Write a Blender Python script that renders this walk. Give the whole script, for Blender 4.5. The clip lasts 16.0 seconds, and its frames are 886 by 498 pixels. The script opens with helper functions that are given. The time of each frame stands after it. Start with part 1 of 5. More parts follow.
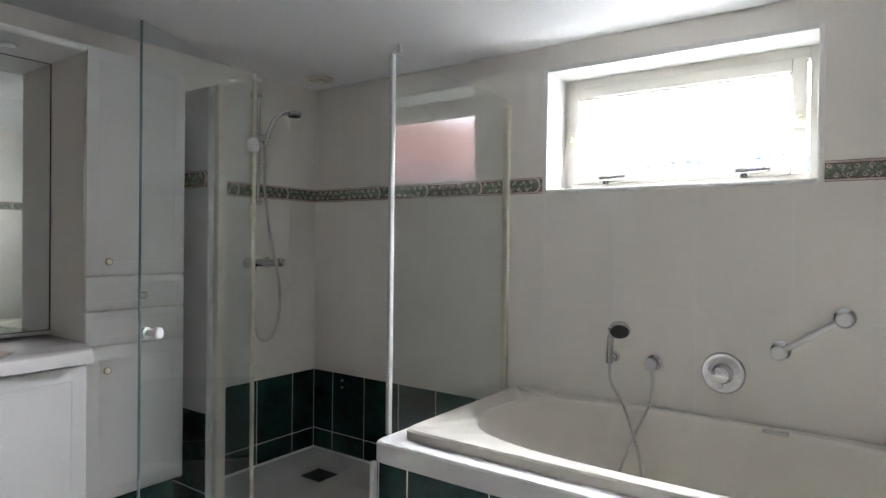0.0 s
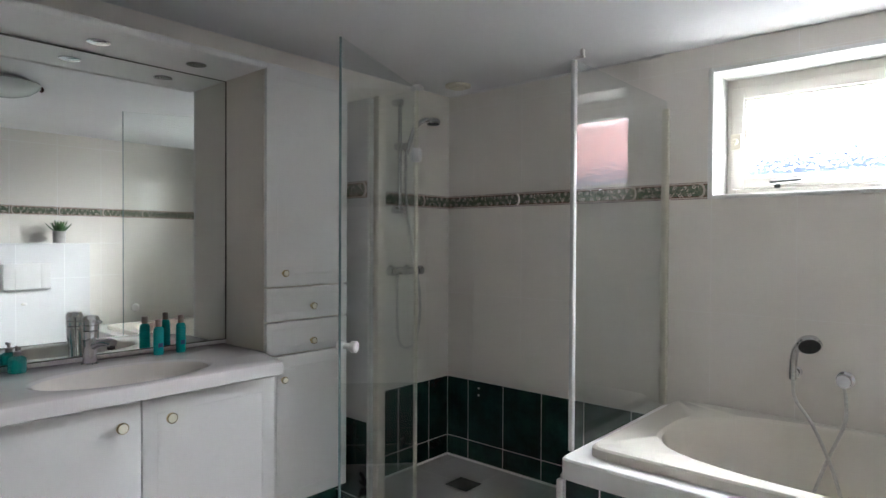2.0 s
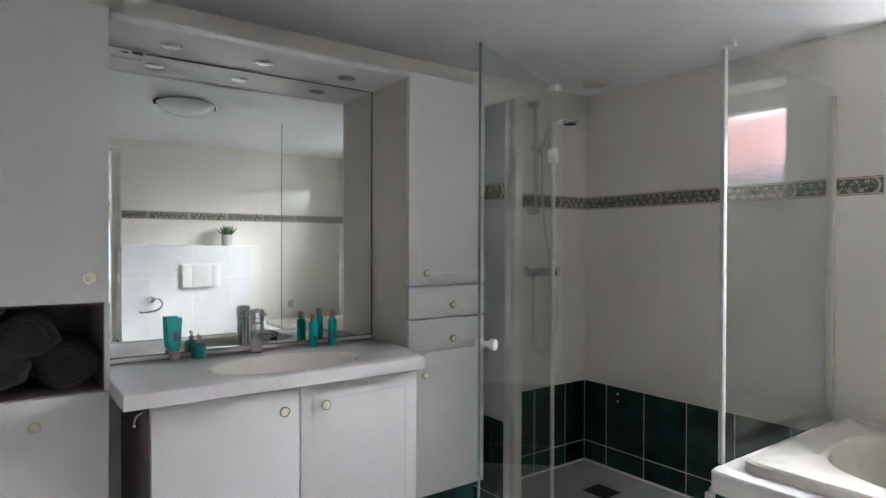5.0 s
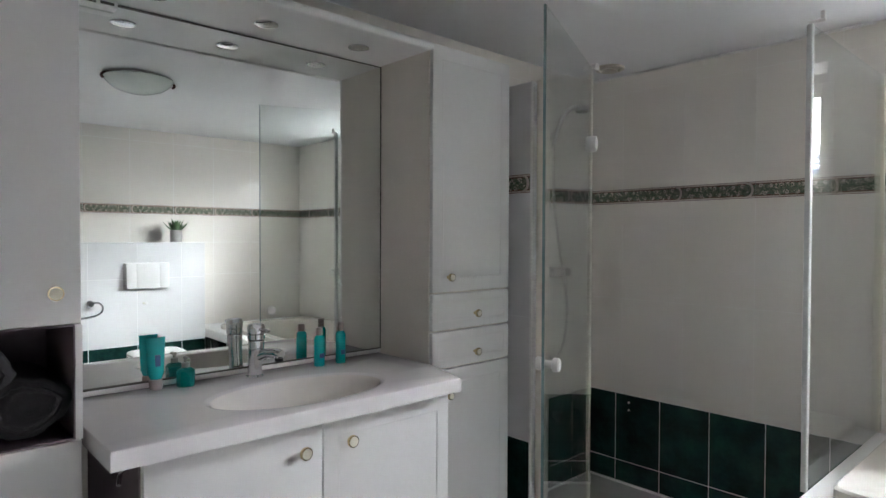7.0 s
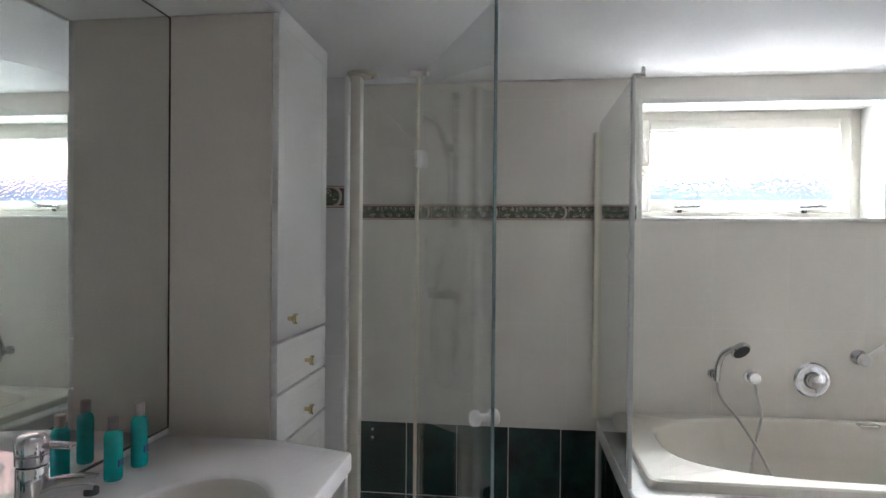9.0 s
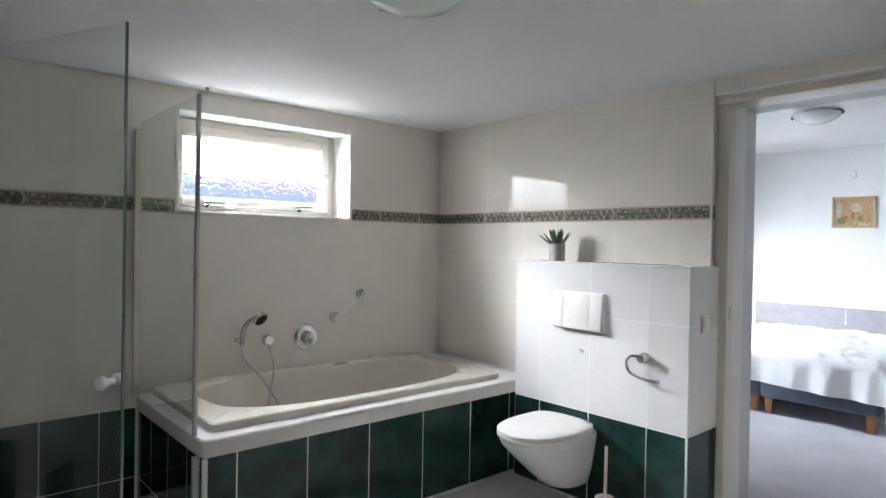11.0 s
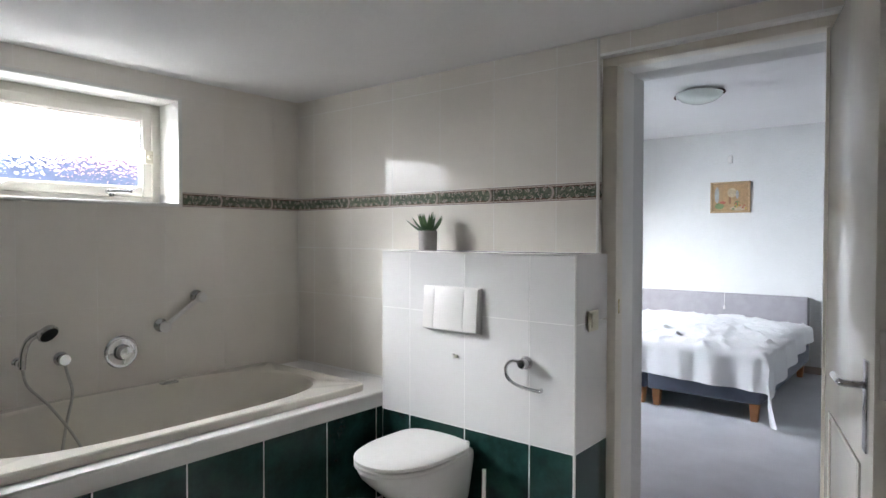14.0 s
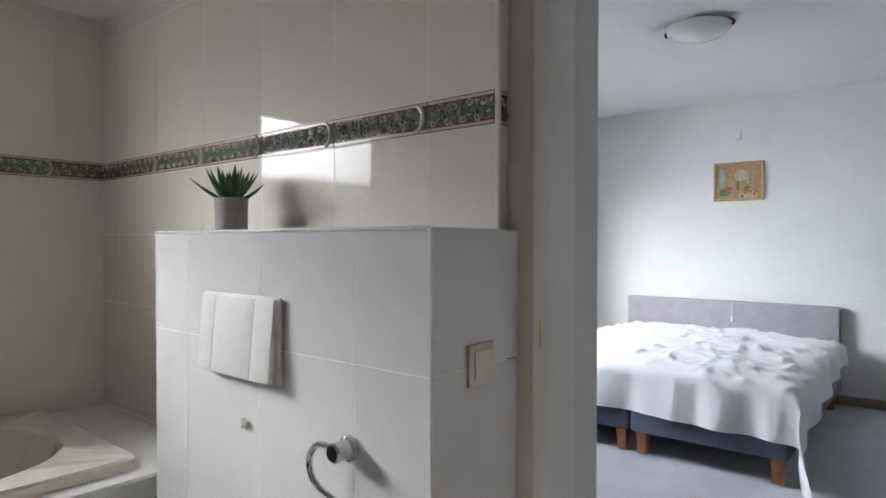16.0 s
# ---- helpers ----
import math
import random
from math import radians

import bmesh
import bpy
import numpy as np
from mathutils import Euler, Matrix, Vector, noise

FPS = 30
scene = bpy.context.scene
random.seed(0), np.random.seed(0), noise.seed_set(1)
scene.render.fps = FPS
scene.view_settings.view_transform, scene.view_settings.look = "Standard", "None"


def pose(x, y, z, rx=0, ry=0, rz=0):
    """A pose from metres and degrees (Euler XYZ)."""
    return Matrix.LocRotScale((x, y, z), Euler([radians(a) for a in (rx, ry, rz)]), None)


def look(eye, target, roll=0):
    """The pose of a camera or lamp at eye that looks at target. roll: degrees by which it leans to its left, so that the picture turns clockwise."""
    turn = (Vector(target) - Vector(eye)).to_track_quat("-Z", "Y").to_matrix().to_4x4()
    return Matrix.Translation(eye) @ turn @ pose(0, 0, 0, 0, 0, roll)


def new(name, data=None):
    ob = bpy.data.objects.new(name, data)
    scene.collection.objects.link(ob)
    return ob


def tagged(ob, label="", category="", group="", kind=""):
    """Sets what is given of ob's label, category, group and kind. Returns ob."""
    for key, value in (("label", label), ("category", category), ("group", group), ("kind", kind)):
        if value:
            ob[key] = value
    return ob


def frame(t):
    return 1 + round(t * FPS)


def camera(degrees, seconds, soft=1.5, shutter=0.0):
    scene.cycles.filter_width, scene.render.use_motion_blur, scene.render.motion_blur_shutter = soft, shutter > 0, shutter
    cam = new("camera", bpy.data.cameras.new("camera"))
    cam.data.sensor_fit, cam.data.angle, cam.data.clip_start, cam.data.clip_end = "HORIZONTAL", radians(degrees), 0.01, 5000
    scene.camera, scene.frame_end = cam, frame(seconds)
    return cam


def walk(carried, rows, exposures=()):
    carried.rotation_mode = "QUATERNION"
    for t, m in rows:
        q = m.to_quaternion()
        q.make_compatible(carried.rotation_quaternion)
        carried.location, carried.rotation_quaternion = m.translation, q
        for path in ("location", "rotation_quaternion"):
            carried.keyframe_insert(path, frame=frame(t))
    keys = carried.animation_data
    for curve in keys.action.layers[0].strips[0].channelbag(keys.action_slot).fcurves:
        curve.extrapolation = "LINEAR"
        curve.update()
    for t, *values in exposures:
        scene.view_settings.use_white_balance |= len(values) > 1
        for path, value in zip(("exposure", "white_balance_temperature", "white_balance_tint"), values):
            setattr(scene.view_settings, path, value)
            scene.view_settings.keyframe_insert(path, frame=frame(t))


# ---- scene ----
cam = camera(71.9, 16.0)
METRES, EYE, TILT, LEAN, TURN = 5.45, 1.33, 0.0, 0.0, 33.3
PATH = [
    (0, (0.248, 0.479, 1.229), (-0.908, 2.111, 1.209), 0.7),
    (0.5, (0.07, 0.385, 1.246), (-1.152, 1.967, 1.22), 0.6),
    (1, (-0.05, 0.304, 1.25), (-1.296, 1.869, 1.225), 0.5),
    (1.5, (-0.095, 0.251, 1.259), (-1.354, 1.805, 1.235), 0.3),
    (2, (-0.111, 0.256, 1.271), (-1.429, 1.76, 1.245), 0.3),
    (2.5, (-0.1, 0.251, 1.267), (-1.485, 1.694, 1.245), 0.2),
    (3, (-0.113, 0.236, 1.27), (-1.547, 1.63, 1.25), 0.2),
    (3.5, (-0.102, 0.227, 1.273), (-1.598, 1.555, 1.254), 0.1),
    (4, (-0.097, 0.219, 1.275), (-1.633, 1.5, 1.256), 0.1),
    (4.5, (-0.096, 0.214, 1.272), (-1.667, 1.452, 1.255), 0.1),
    (5, (-0.104, 0.222, 1.259), (-1.713, 1.409, 1.243), 0.2),
    (7.5, (-0.823, 0.118, 1.302), (-2.15, 1.614, 1.25), 0.3),
    (8, (-1.088, 0.068, 1.362), (-2.094, 1.796, 1.315), 0.6),
    (8.5, (-1.329, 0.11, 1.349), (-2.022, 1.985, 1.305), 0.7),
    (9, (-1.566, 0.074, 1.345), (-1.803, 2.06, 1.328), 0.5),
    (9.5, (-1.755, -0.09, 1.357), (-1.413, 1.88, 1.329), 1.0),
    (10, (-1.813, -0.29, 1.34), (-1.032, 1.551, 1.316), -0.0),
    (10.2, (-1.912, -0.283, 1.336), (-0.978, 1.485, 1.313), 0.3),
    (12.3, (-2.097, -0.411, 1.319), (-0.597, 0.912, 1.293), 0.2),
    (12.5, (-2.097, -0.397, 1.319), (-0.586, 0.913, 1.292), 0.1),
    (13, (-2.043, -0.368, 1.301), (-0.513, 0.92, 1.276), 0.1),
    (13.5, (-1.821, -0.233, 1.292), (-0.281, 1.043, 1.256), 0.2),
    (14, (-1.532, -0.072, 1.307), (0.016, 1.193, 1.266), 0.1),
    (14.5, (-1.124, 0.08, 1.294), (0.432, 1.336, 1.257), -0.0),
    (15, (-0.78, 0.248, 1.206), (0.761, 1.522, 1.173), 0.2),
    (15.5, (-0.469, 0.317, 1.2), (1.07, 1.593, 1.173), 0.2),
    (16, (-0.234, 0.304, 1.21), (1.311, 1.573, 1.188), 0.1),
]
walk(cam, [(t, look(eye, target, roll)) for t, eye, target, roll in PATH],
     [(0.0, 0.50, 6230, 10), (3.5, 0.60, 6230, 10), (8.5, 0.72, 6200, 10), (9.5, 0.66, 6220, 10), (10.1, 0.40, 6250, 10), (12.5, 0.18, 6350, 10), (14.5, -0.18, 6430, 10), (16.0, -0.36, 6480, 10)])

# ---- light ----
world = bpy.data.worlds.new("world")
scene.world = world
world.use_nodes = True
wn = world.node_tree.nodes
sky = wn.new("ShaderNodeTexSky")
sky.sky_type, sky.sun_disc = "NISHITA", False
sky.sun_elevation, sky.sun_rotation = radians(35), radians(150)
world.node_tree.links.new(sky.outputs[0], wn["Background"].inputs[0])
wn["Background"].inputs[1].default_value = 0.12


def area_lamp(name, m, sx, sy, watts, colour, spread):
    data = bpy.data.lights.new(name, "AREA")
    data.shape, data.size, data.size_y, data.energy, data.color = "RECTANGLE", sx, sy, watts, colour
    ob = new(name, data)
    data.spread = radians(spread)
    ob.matrix_basis = m
    return ob


area_lamp("sky_light_north", look((-0.62, 4.62, 2.92), (-0.45, 3.25, 1.72)), 2.90, 1.50, 1400, (0.92, 0.945, 1.0), 170)
area_lamp("sky_light_west", look((-2.85, 5.25, 2.95), (-0.45, 3.20, 1.72)), 3.00, 2.20, 375, (0.97, 0.965, 1.0), 170)
area_lamp("bedroom_window_light", look((2.15, 4.30, 2.00), (3.70, 1.30, 0.45)), 1.50, 1.10, 235, (0.82, 0.885, 1.0), 150)


# ---- materials ----
def material(name, colour, rough=0.5, metal=0.0, colour2=None, scale=6.0, fine=0.0, fine_scale=250.0, bump=0.0, bump_scale=40.0,
             vary=0.0, transmission=0.0, ior=1.45, coat=0.0, emit=0.0, rough_vary=0.0, sheen=0.0):
    """A surface with a broad and a fine variation of its colour, relief, and a difference from piece to piece."""
    m = bpy.data.materials.new(name)
    m.use_nodes = True
    nodes, links = m.node_tree.nodes, m.node_tree.links
    b = nodes["Principled BSDF"]
    b.inputs["Base Color"].default_value = (*colour, 1)
    b.inputs["Roughness"].default_value, b.inputs["Metallic"].default_value = rough, metal
    b.inputs["Transmission Weight"].default_value, b.inputs["IOR"].default_value = transmission, ior
    b.inputs["Coat Weight"].default_value, b.inputs["Sheen Weight"].default_value = coat, sheen
    if emit:
        b.inputs["Emission Color"].default_value, b.inputs["Emission Strength"].default_value = (*colour, 1), emit
    place = nodes.new("ShaderNodeTexCoord").outputs["Object"]
    if vary:
        shift = nodes.new("ShaderNodeVectorMath")
        shift.operation = "MULTIPLY_ADD"
        shift.inputs[1].default_value = (37.0, 91.0, 53.0)
        links.new(nodes.new("ShaderNodeObjectInfo").outputs["Random"], shift.inputs[0])
        links.new(place, shift.inputs[2])
        place = shift.outputs[0]
    if colour2 or fine or vary or rough_vary:
        broad = nodes.new("ShaderNodeTexNoise")
        broad.inputs["Scale"].default_value, broad.inputs["Detail"].default_value, broad.inputs["Roughness"].default_value = scale, 5, 0.6
        links.new(place, broad.inputs["Vector"])
        ramp = nodes.new("ShaderNodeMapRange")
        ramp.inputs[1].default_value, ramp.inputs[2].default_value = 0.35, 0.65
        links.new(broad.outputs["Fac"], ramp.inputs[0])
        mix = nodes.new("ShaderNodeMix")
        mix.data_type = "RGBA"
        mix.inputs["A"].default_value, mix.inputs["B"].default_value = (*colour, 1), (*(colour2 or colour), 1)
        links.new(ramp.outputs[0], mix.inputs["Factor"])
        out = mix.outputs["Result"]
        if fine:
            grain = nodes.new("ShaderNodeTexNoise")
            grain.inputs["Scale"].default_value, grain.inputs["Detail"].default_value = fine_scale, 3
            links.new(place, grain.inputs["Vector"])
            span = nodes.new("ShaderNodeMapRange")
            span.inputs[3].default_value, span.inputs[4].default_value = 1 - fine, 1 + fine
            links.new(grain.outputs["Fac"], span.inputs[0])
            hsv = nodes.new("ShaderNodeHueSaturation")
            links.new(out, hsv.inputs["Color"])
            links.new(span.outputs[0], hsv.inputs["Value"])
            out = hsv.outputs[0]
        if vary:
            info = nodes.new("ShaderNodeObjectInfo")
            span2 = nodes.new("ShaderNodeMapRange")
            span2.inputs[3].default_value, span2.inputs[4].default_value = 1 - vary, 1 + vary
            links.new(info.outputs["Random"], span2.inputs[0])
            hsv2 = nodes.new("ShaderNodeHueSaturation")
            links.new(out, hsv2.inputs["Color"])
            links.new(span2.outputs[0], hsv2.inputs["Value"])
            out = hsv2.outputs[0]
        links.new(out, b.inputs["Base Color"])
        if rough_vary:
            span3 = nodes.new("ShaderNodeMapRange")
            span3.inputs[3].default_value, span3.inputs[4].default_value = rough - rough_vary, rough + rough_vary
            links.new(broad.outputs["Fac"], span3.inputs[0])
            links.new(span3.outputs[0], b.inputs["Roughness"])
    if bump:
        relief = nodes.new("ShaderNodeTexNoise")
        relief.inputs["Scale"].default_value, relief.inputs["Detail"].default_value = bump_scale, 4
        links.new(place, relief.inputs["Vector"])
        bm_node = nodes.new("ShaderNodeBump")
        bm_node.inputs["Strength"].default_value, bm_node.inputs["Distance"].default_value = 1.0, bump
        links.new(relief.outputs["Fac"], bm_node.inputs["Height"])
        links.new(bm_node.outputs[0], b.inputs["Normal"])
    return m


def sheet_glass(name, tint):
    """Thin clear glass: see-through, with a mirror gloss that grows towards grazing angles."""
    m = bpy.data.materials.new(name)
    m.use_nodes = True
    nodes, links = m.node_tree.nodes, m.node_tree.links
    nodes.remove(nodes["Principled BSDF"])
    clear, gloss, mix = nodes.new("ShaderNodeBsdfTransparent"), nodes.new("ShaderNodeBsdfGlossy"), nodes.new("ShaderNodeMixShader")
    clear.inputs["Color"].default_value = (*tint, 1)
    gloss.inputs["Roughness"].default_value = 0.0
    weight, power, share = nodes.new("ShaderNodeLayerWeight"), nodes.new("ShaderNodeMath"), nodes.new("ShaderNodeMath")
    weight.inputs["Blend"].default_value = 0.5
    power.operation, power.inputs[1].default_value = "POWER", 4.5
    share.operation, share.inputs[1].default_value, share.inputs[2].default_value = "MULTIPLY_ADD", 0.90, 0.035
    links.new(weight.outputs["Facing"], power.inputs[0])
    links.new(power.outputs[0], share.inputs[0])
    links.new(share.outputs[0], mix.inputs[0])
    links.new(clear.outputs[0], mix.inputs[1])
    links.new(gloss.outputs[0], mix.inputs[2])
    links.new(mix.outputs[0], nodes["Material Output"].inputs["Surface"])
    return m


M_TILE = material("cream_wall_tile", (0.82, 0.778, 0.712), 0.03, colour2=(0.81, 0.768, 0.700), scale=2.5, fine=0.012, vary=0.005, bump=0.0003, bump_scale=6, rough_vary=0.008)
M_WHITE_TILE = material("white_wall_tile", (0.75, 0.74, 0.725), 0.14, colour2=(0.72, 0.71, 0.695), scale=3, fine=0.02, vary=0.012, bump=0.0010, bump_scale=8, rough_vary=0.04)
M_GREEN = material("green_marbled_tile", (0.006, 0.022, 0.020), 0.15, colour2=(0.017, 0.060, 0.048), scale=7, fine=0.15, fine_scale=60, vary=0.12, bump=0.0008, bump_scale=9, rough_vary=0.06)
M_GROUT = material("white_grout", (0.92, 0.91, 0.89), 0.7, colour2=(0.87, 0.86, 0.83), scale=9, fine=0.05, bump=0.001, bump_scale=300)
M_FLOOR_TILE = material("grey_beige_floor_tile", (0.62, 0.60, 0.575), 0.30, colour2=(0.56, 0.54, 0.52), scale=5, fine=0.07, fine_scale=120, vary=0.03, bump=0.0008, bump_scale=30, rough_vary=0.08)
M_PLASTER = material("ceiling_paint", (0.85, 0.845, 0.84), 0.75, colour2=(0.82, 0.815, 0.81), scale=1.5, fine=0.02, bump=0.0018, bump_scale=55)
M_BED_WALL = material("pale_textured_wallpaper", (0.74, 0.74, 0.72), 0.75, colour2=(0.70, 0.70, 0.68), scale=2.0, fine=0.02, bump=0.004, bump_scale=45)
M_CREAM_PAINT = material("cream_gloss_paint", (0.74, 0.69, 0.60), 0.32, colour2=(0.70, 0.65, 0.56), scale=3, fine=0.02, bump=0.0012, bump_scale=25, rough_vary=0.06)
M_WHITE_PAINT = material("white_gloss_paint", (0.80, 0.79, 0.76), 0.3, colour2=(0.76, 0.75, 0.71), scale=3, fine=0.02, bump=0.0010, bump_scale=25, rough_vary=0.06)
M_WINDOW_PAINT = material("cream_window_paint", (0.70, 0.67, 0.61), 0.34, colour2=(0.66, 0.63, 0.57), scale=4, fine=0.02, bump=0.0010, bump_scale=25, rough_vary=0.06)
M_LEAF_PAINT = material("cream_door_gloss", (0.76, 0.73, 0.66), 0.14, colour2=(0.73, 0.70, 0.63), scale=3, fine=0.02, bump=0.0008, bump_scale=14, rough_vary=0.05)
M_LACQUER = material("white_cabinet_lacquer", (0.70, 0.685, 0.66), 0.32, colour2=(0.68, 0.665, 0.64), scale=2, fine=0.012, bump=0.0005, bump_scale=30, rough_vary=0.05)
M_CARCASS = material("beige_cabinet_side", (0.66, 0.61, 0.54), 0.42, colour2=(0.63, 0.58, 0.51), scale=2, fine=0.04, fine_scale=180, bump=0.0006, bump_scale=120)
M_STONE_TOP = material("cast_marble_top", (0.70, 0.665, 0.65), 0.05, colour2=(0.67, 0.64, 0.625), scale=4, fine=0.02, bump=0.0004, bump_scale=10, rough_vary=0.03)
M_BASIN = material("cream_cast_basin", (0.76, 0.71, 0.655), 0.09, colour2=(0.74, 0.69, 0.63), scale=4, fine=0.01)
M_BATH = material("cream_bath_acrylic", (0.80, 0.755, 0.67), 0.24, colour2=(0.78, 0.735, 0.65), scale=3, fine=0.01, rough_vary=0.04)
M_BATH_RIM = material("white_bath_surround", (0.82, 0.80, 0.77), 0.36, colour2=(0.79, 0.77, 0.74), scale=3, fine=0.015, rough_vary=0.05)
M_CERAMIC = material("white_sanitary_ceramic", (0.84, 0.82, 0.80), 0.08, colour2=(0.82, 0.80, 0.78), scale=3, fine=0.005, coat=0.3)
M_PLASTIC = material("white_plastic", (0.78, 0.76, 0.73), 0.3, colour2=(0.75, 0.73, 0.70), scale=8, fine=0.01, rough_vary=0.04)
M_IVORY = material("ivory_plastic", (0.70, 0.66, 0.54), 0.35, colour2=(0.67, 0.63, 0.51), scale=10, fine=0.01)
M_CHROME = material("chrome", (0.66, 0.66, 0.67), 0.08, 1.0, colour2=(0.60, 0.60, 0.62), scale=20, rough_vary=0.04)
M_ALU = material("pale_aluminium_profile", (0.54, 0.54, 0.52), 0.38, colour2=(0.56, 0.56, 0.54), scale=6, fine=0.02, rough_vary=0.05)
M_HOSE = material("metal_hose", (0.62, 0.60, 0.56), 0.3, 1.0, colour2=(0.5, 0.48, 0.45), scale=150, bump=0.002, bump_scale=420)
M_BRASS = material("pale_brass", (0.72, 0.60, 0.36), 0.25, 1.0, colour2=(0.66, 0.54, 0.31), scale=30, rough_vary=0.06)
M_DARK = material("dark_rubber", (0.03, 0.03, 0.03), 0.6, colour2=(0.045, 0.043, 0.04), scale=20)
M_SEAM = material("dark_seam", (0.09, 0.08, 0.07), 0.7, colour2=(0.07, 0.06, 0.05), scale=20)
M_GLASS = sheet_glass("clear_shower_glass", (0.975, 0.991, 0.985))
M_GLASS_EDGE = material("green_glass_edge", (0.24, 0.32, 0.32), 0.10, colour2=(0.18, 0.26, 0.27), scale=8)
M_MIRROR = material("mirror", (0.86, 0.89, 0.87), 0.006, 1.0)
M_TEAL = material("teal_plastic_bottle", (0.012, 0.42, 0.41), 0.25, colour2=(0.010, 0.37, 0.36), scale=15, coat=0.2)
M_TEAL_CLEAR = material("clear_teal_bottle", (0.02, 0.42, 0.38), 0.08, transmission=0.6, colour2=(0.02, 0.38, 0.35), scale=15)
M_LABEL = material("dark_blue_print", (0.01, 0.10, 0.22), 0.4, colour2=(0.01, 0.08, 0.19), scale=40)
M_CAP = material("taupe_cap", (0.36, 0.32, 0.29), 0.35, 0.3, colour2=(0.32, 0.28, 0.26), scale=30)
M_TOWEL = material("black_terry_towel", (0.010, 0.008, 0.009), 0.95, colour2=(0.018, 0.014, 0.016), scale=18, fine=0.3, fine_scale=500, bump=0.006, bump_scale=380, sheen=0.08)
M_NICHE = material("plum_lining_and_shade", (0.17, 0.13, 0.15), 0.6, colour2=(0.14, 0.11, 0.125), scale=5, fine=0.05)
M_POT = material("grey_concrete_pot", (0.42, 0.40, 0.38), 0.8, colour2=(0.36, 0.34, 0.32), scale=25, fine=0.08, bump=0.002, bump_scale=160)
M_LEAF = material("succulent_leaf", (0.045, 0.10, 0.035), 0.42, colour2=(0.08, 0.16, 0.05), scale=22, fine=0.1, bump=0.001, bump_scale=90)
M_SOIL = material("potting_soil", (0.04, 0.03, 0.022), 0.95, colour2=(0.06, 0.045, 0.03), scale=60, bump=0.006, bump_scale=140)
M_OPAL = material("opal_lamp_glass", (0.72, 0.78, 0.72), 0.22, colour2=(0.68, 0.74, 0.68), scale=5, coat=0.4)
M_BRONZE = material("dark_bronze_clip", (0.10, 0.05, 0.035), 0.35, 0.7, colour2=(0.07, 0.035, 0.025), scale=30)
M_RADIATOR = material("cream_radiator_enamel", (0.62, 0.55, 0.44), 0.3, colour2=(0.58, 0.51, 0.40), scale=6, fine=0.02, rough_vary=0.05)
M_CARPET = material("grey_carpet", (0.60, 0.61, 0.64), 0.95, colour2=(0.52, 0.53, 0.56), scale=3.2, fine=0.16, fine_scale=320, bump=0.006, bump_scale=300, sheen=0.2)
M_LINEN = material("white_bed_linen", (0.82, 0.82, 0.82), 0.85, colour2=(0.79, 0.79, 0.80), scale=4, fine=0.03, fine_scale=400, bump=0.0040, bump_scale=17, sheen=0.2)
M_UPHOLSTERY = material("grey_upholstery", (0.36, 0.345, 0.36), 0.9, colour2=(0.32, 0.305, 0.32), scale=9, fine=0.14, fine_scale=420, bump=0.002, bump_scale=420, sheen=0.3)
M_BED_BASE = material("slate_blue_upholstery", (0.10, 0.115, 0.155), 0.9, colour2=(0.085, 0.10, 0.135), scale=9, fine=0.14, fine_scale=420, bump=0.002, bump_scale=420, sheen=0.3)
M_WOOD = material("orange_beech", (0.42, 0.19, 0.08), 0.4, colour2=(0.34, 0.15, 0.06), scale=25, fine=0.1, fine_scale=140)
M_GILT = material("pale_gilt_wood", (0.50, 0.36, 0.20), 0.4, colour2=(0.42, 0.29, 0.15), scale=25, fine=0.1)
M_SKIRT = material("brown_skirting", (0.30, 0.25, 0.21), 0.5, colour2=(0.26, 0.21, 0.18), scale=8, fine=0.05)
M_OUT_SKY = material("bright_sky", (0.95, 0.97, 1.0), 1.0, emit=8.0)
# daylight on the roof and the house is put in as emission
M_OUT_ROOF = material("slate_roof_glow", (0.27, 0.34, 0.52), 0.8, colour2=(0.20, 0.26, 0.42), scale=3, emit=0.55)
M_OUT_BRICK = material("pink_brick_glow", (0.75, 0.43, 0.41), 0.8, colour2=(0.66, 0.37, 0.36), scale=4, emit=3.8)


def border_material():
    """Glazed relief border: green leafwork on a pale ground."""
    m = material("green_relief_glaze", (0.28, 0.28, 0.215), 0.05, colour2=(0.13, 0.16, 0.115), scale=60, fine=0.4, fine_scale=130, vary=0.06, bump=0.006, bump_scale=130)
    return m


def pane_material():
    """Hammered window glass."""
    m = bpy.data.materials.new("hammered_glass")
    m.use_nodes = True
    nodes, links = m.node_tree.nodes, m.node_tree.links
    b = nodes["Principled BSDF"]
    b.inputs["Base Color"].default_value = (0.97, 0.98, 0.98, 1)
    b.inputs["Transmission Weight"].default_value, b.inputs["Roughness"].default_value, b.inputs["IOR"].default_value = 1.0, 0.05, 1.45
    place = nodes.new("ShaderNodeTexCoord").outputs["Object"]
    cells = nodes.new("ShaderNodeTexVoronoi")
    cells.feature, cells.inputs["Scale"].default_value = "SMOOTH_F1", 75
    links.new(place, cells.inputs["Vector"])
    rel = nodes.new("ShaderNodeBump")
    rel.inputs["Strength"].default_value, rel.inputs["Distance"].default_value = 1.0, 0.0018
    links.new(cells.outputs["Distance"], rel.inputs["Height"])
    links.new(rel.outputs[0], b.inputs["Normal"])
    return m


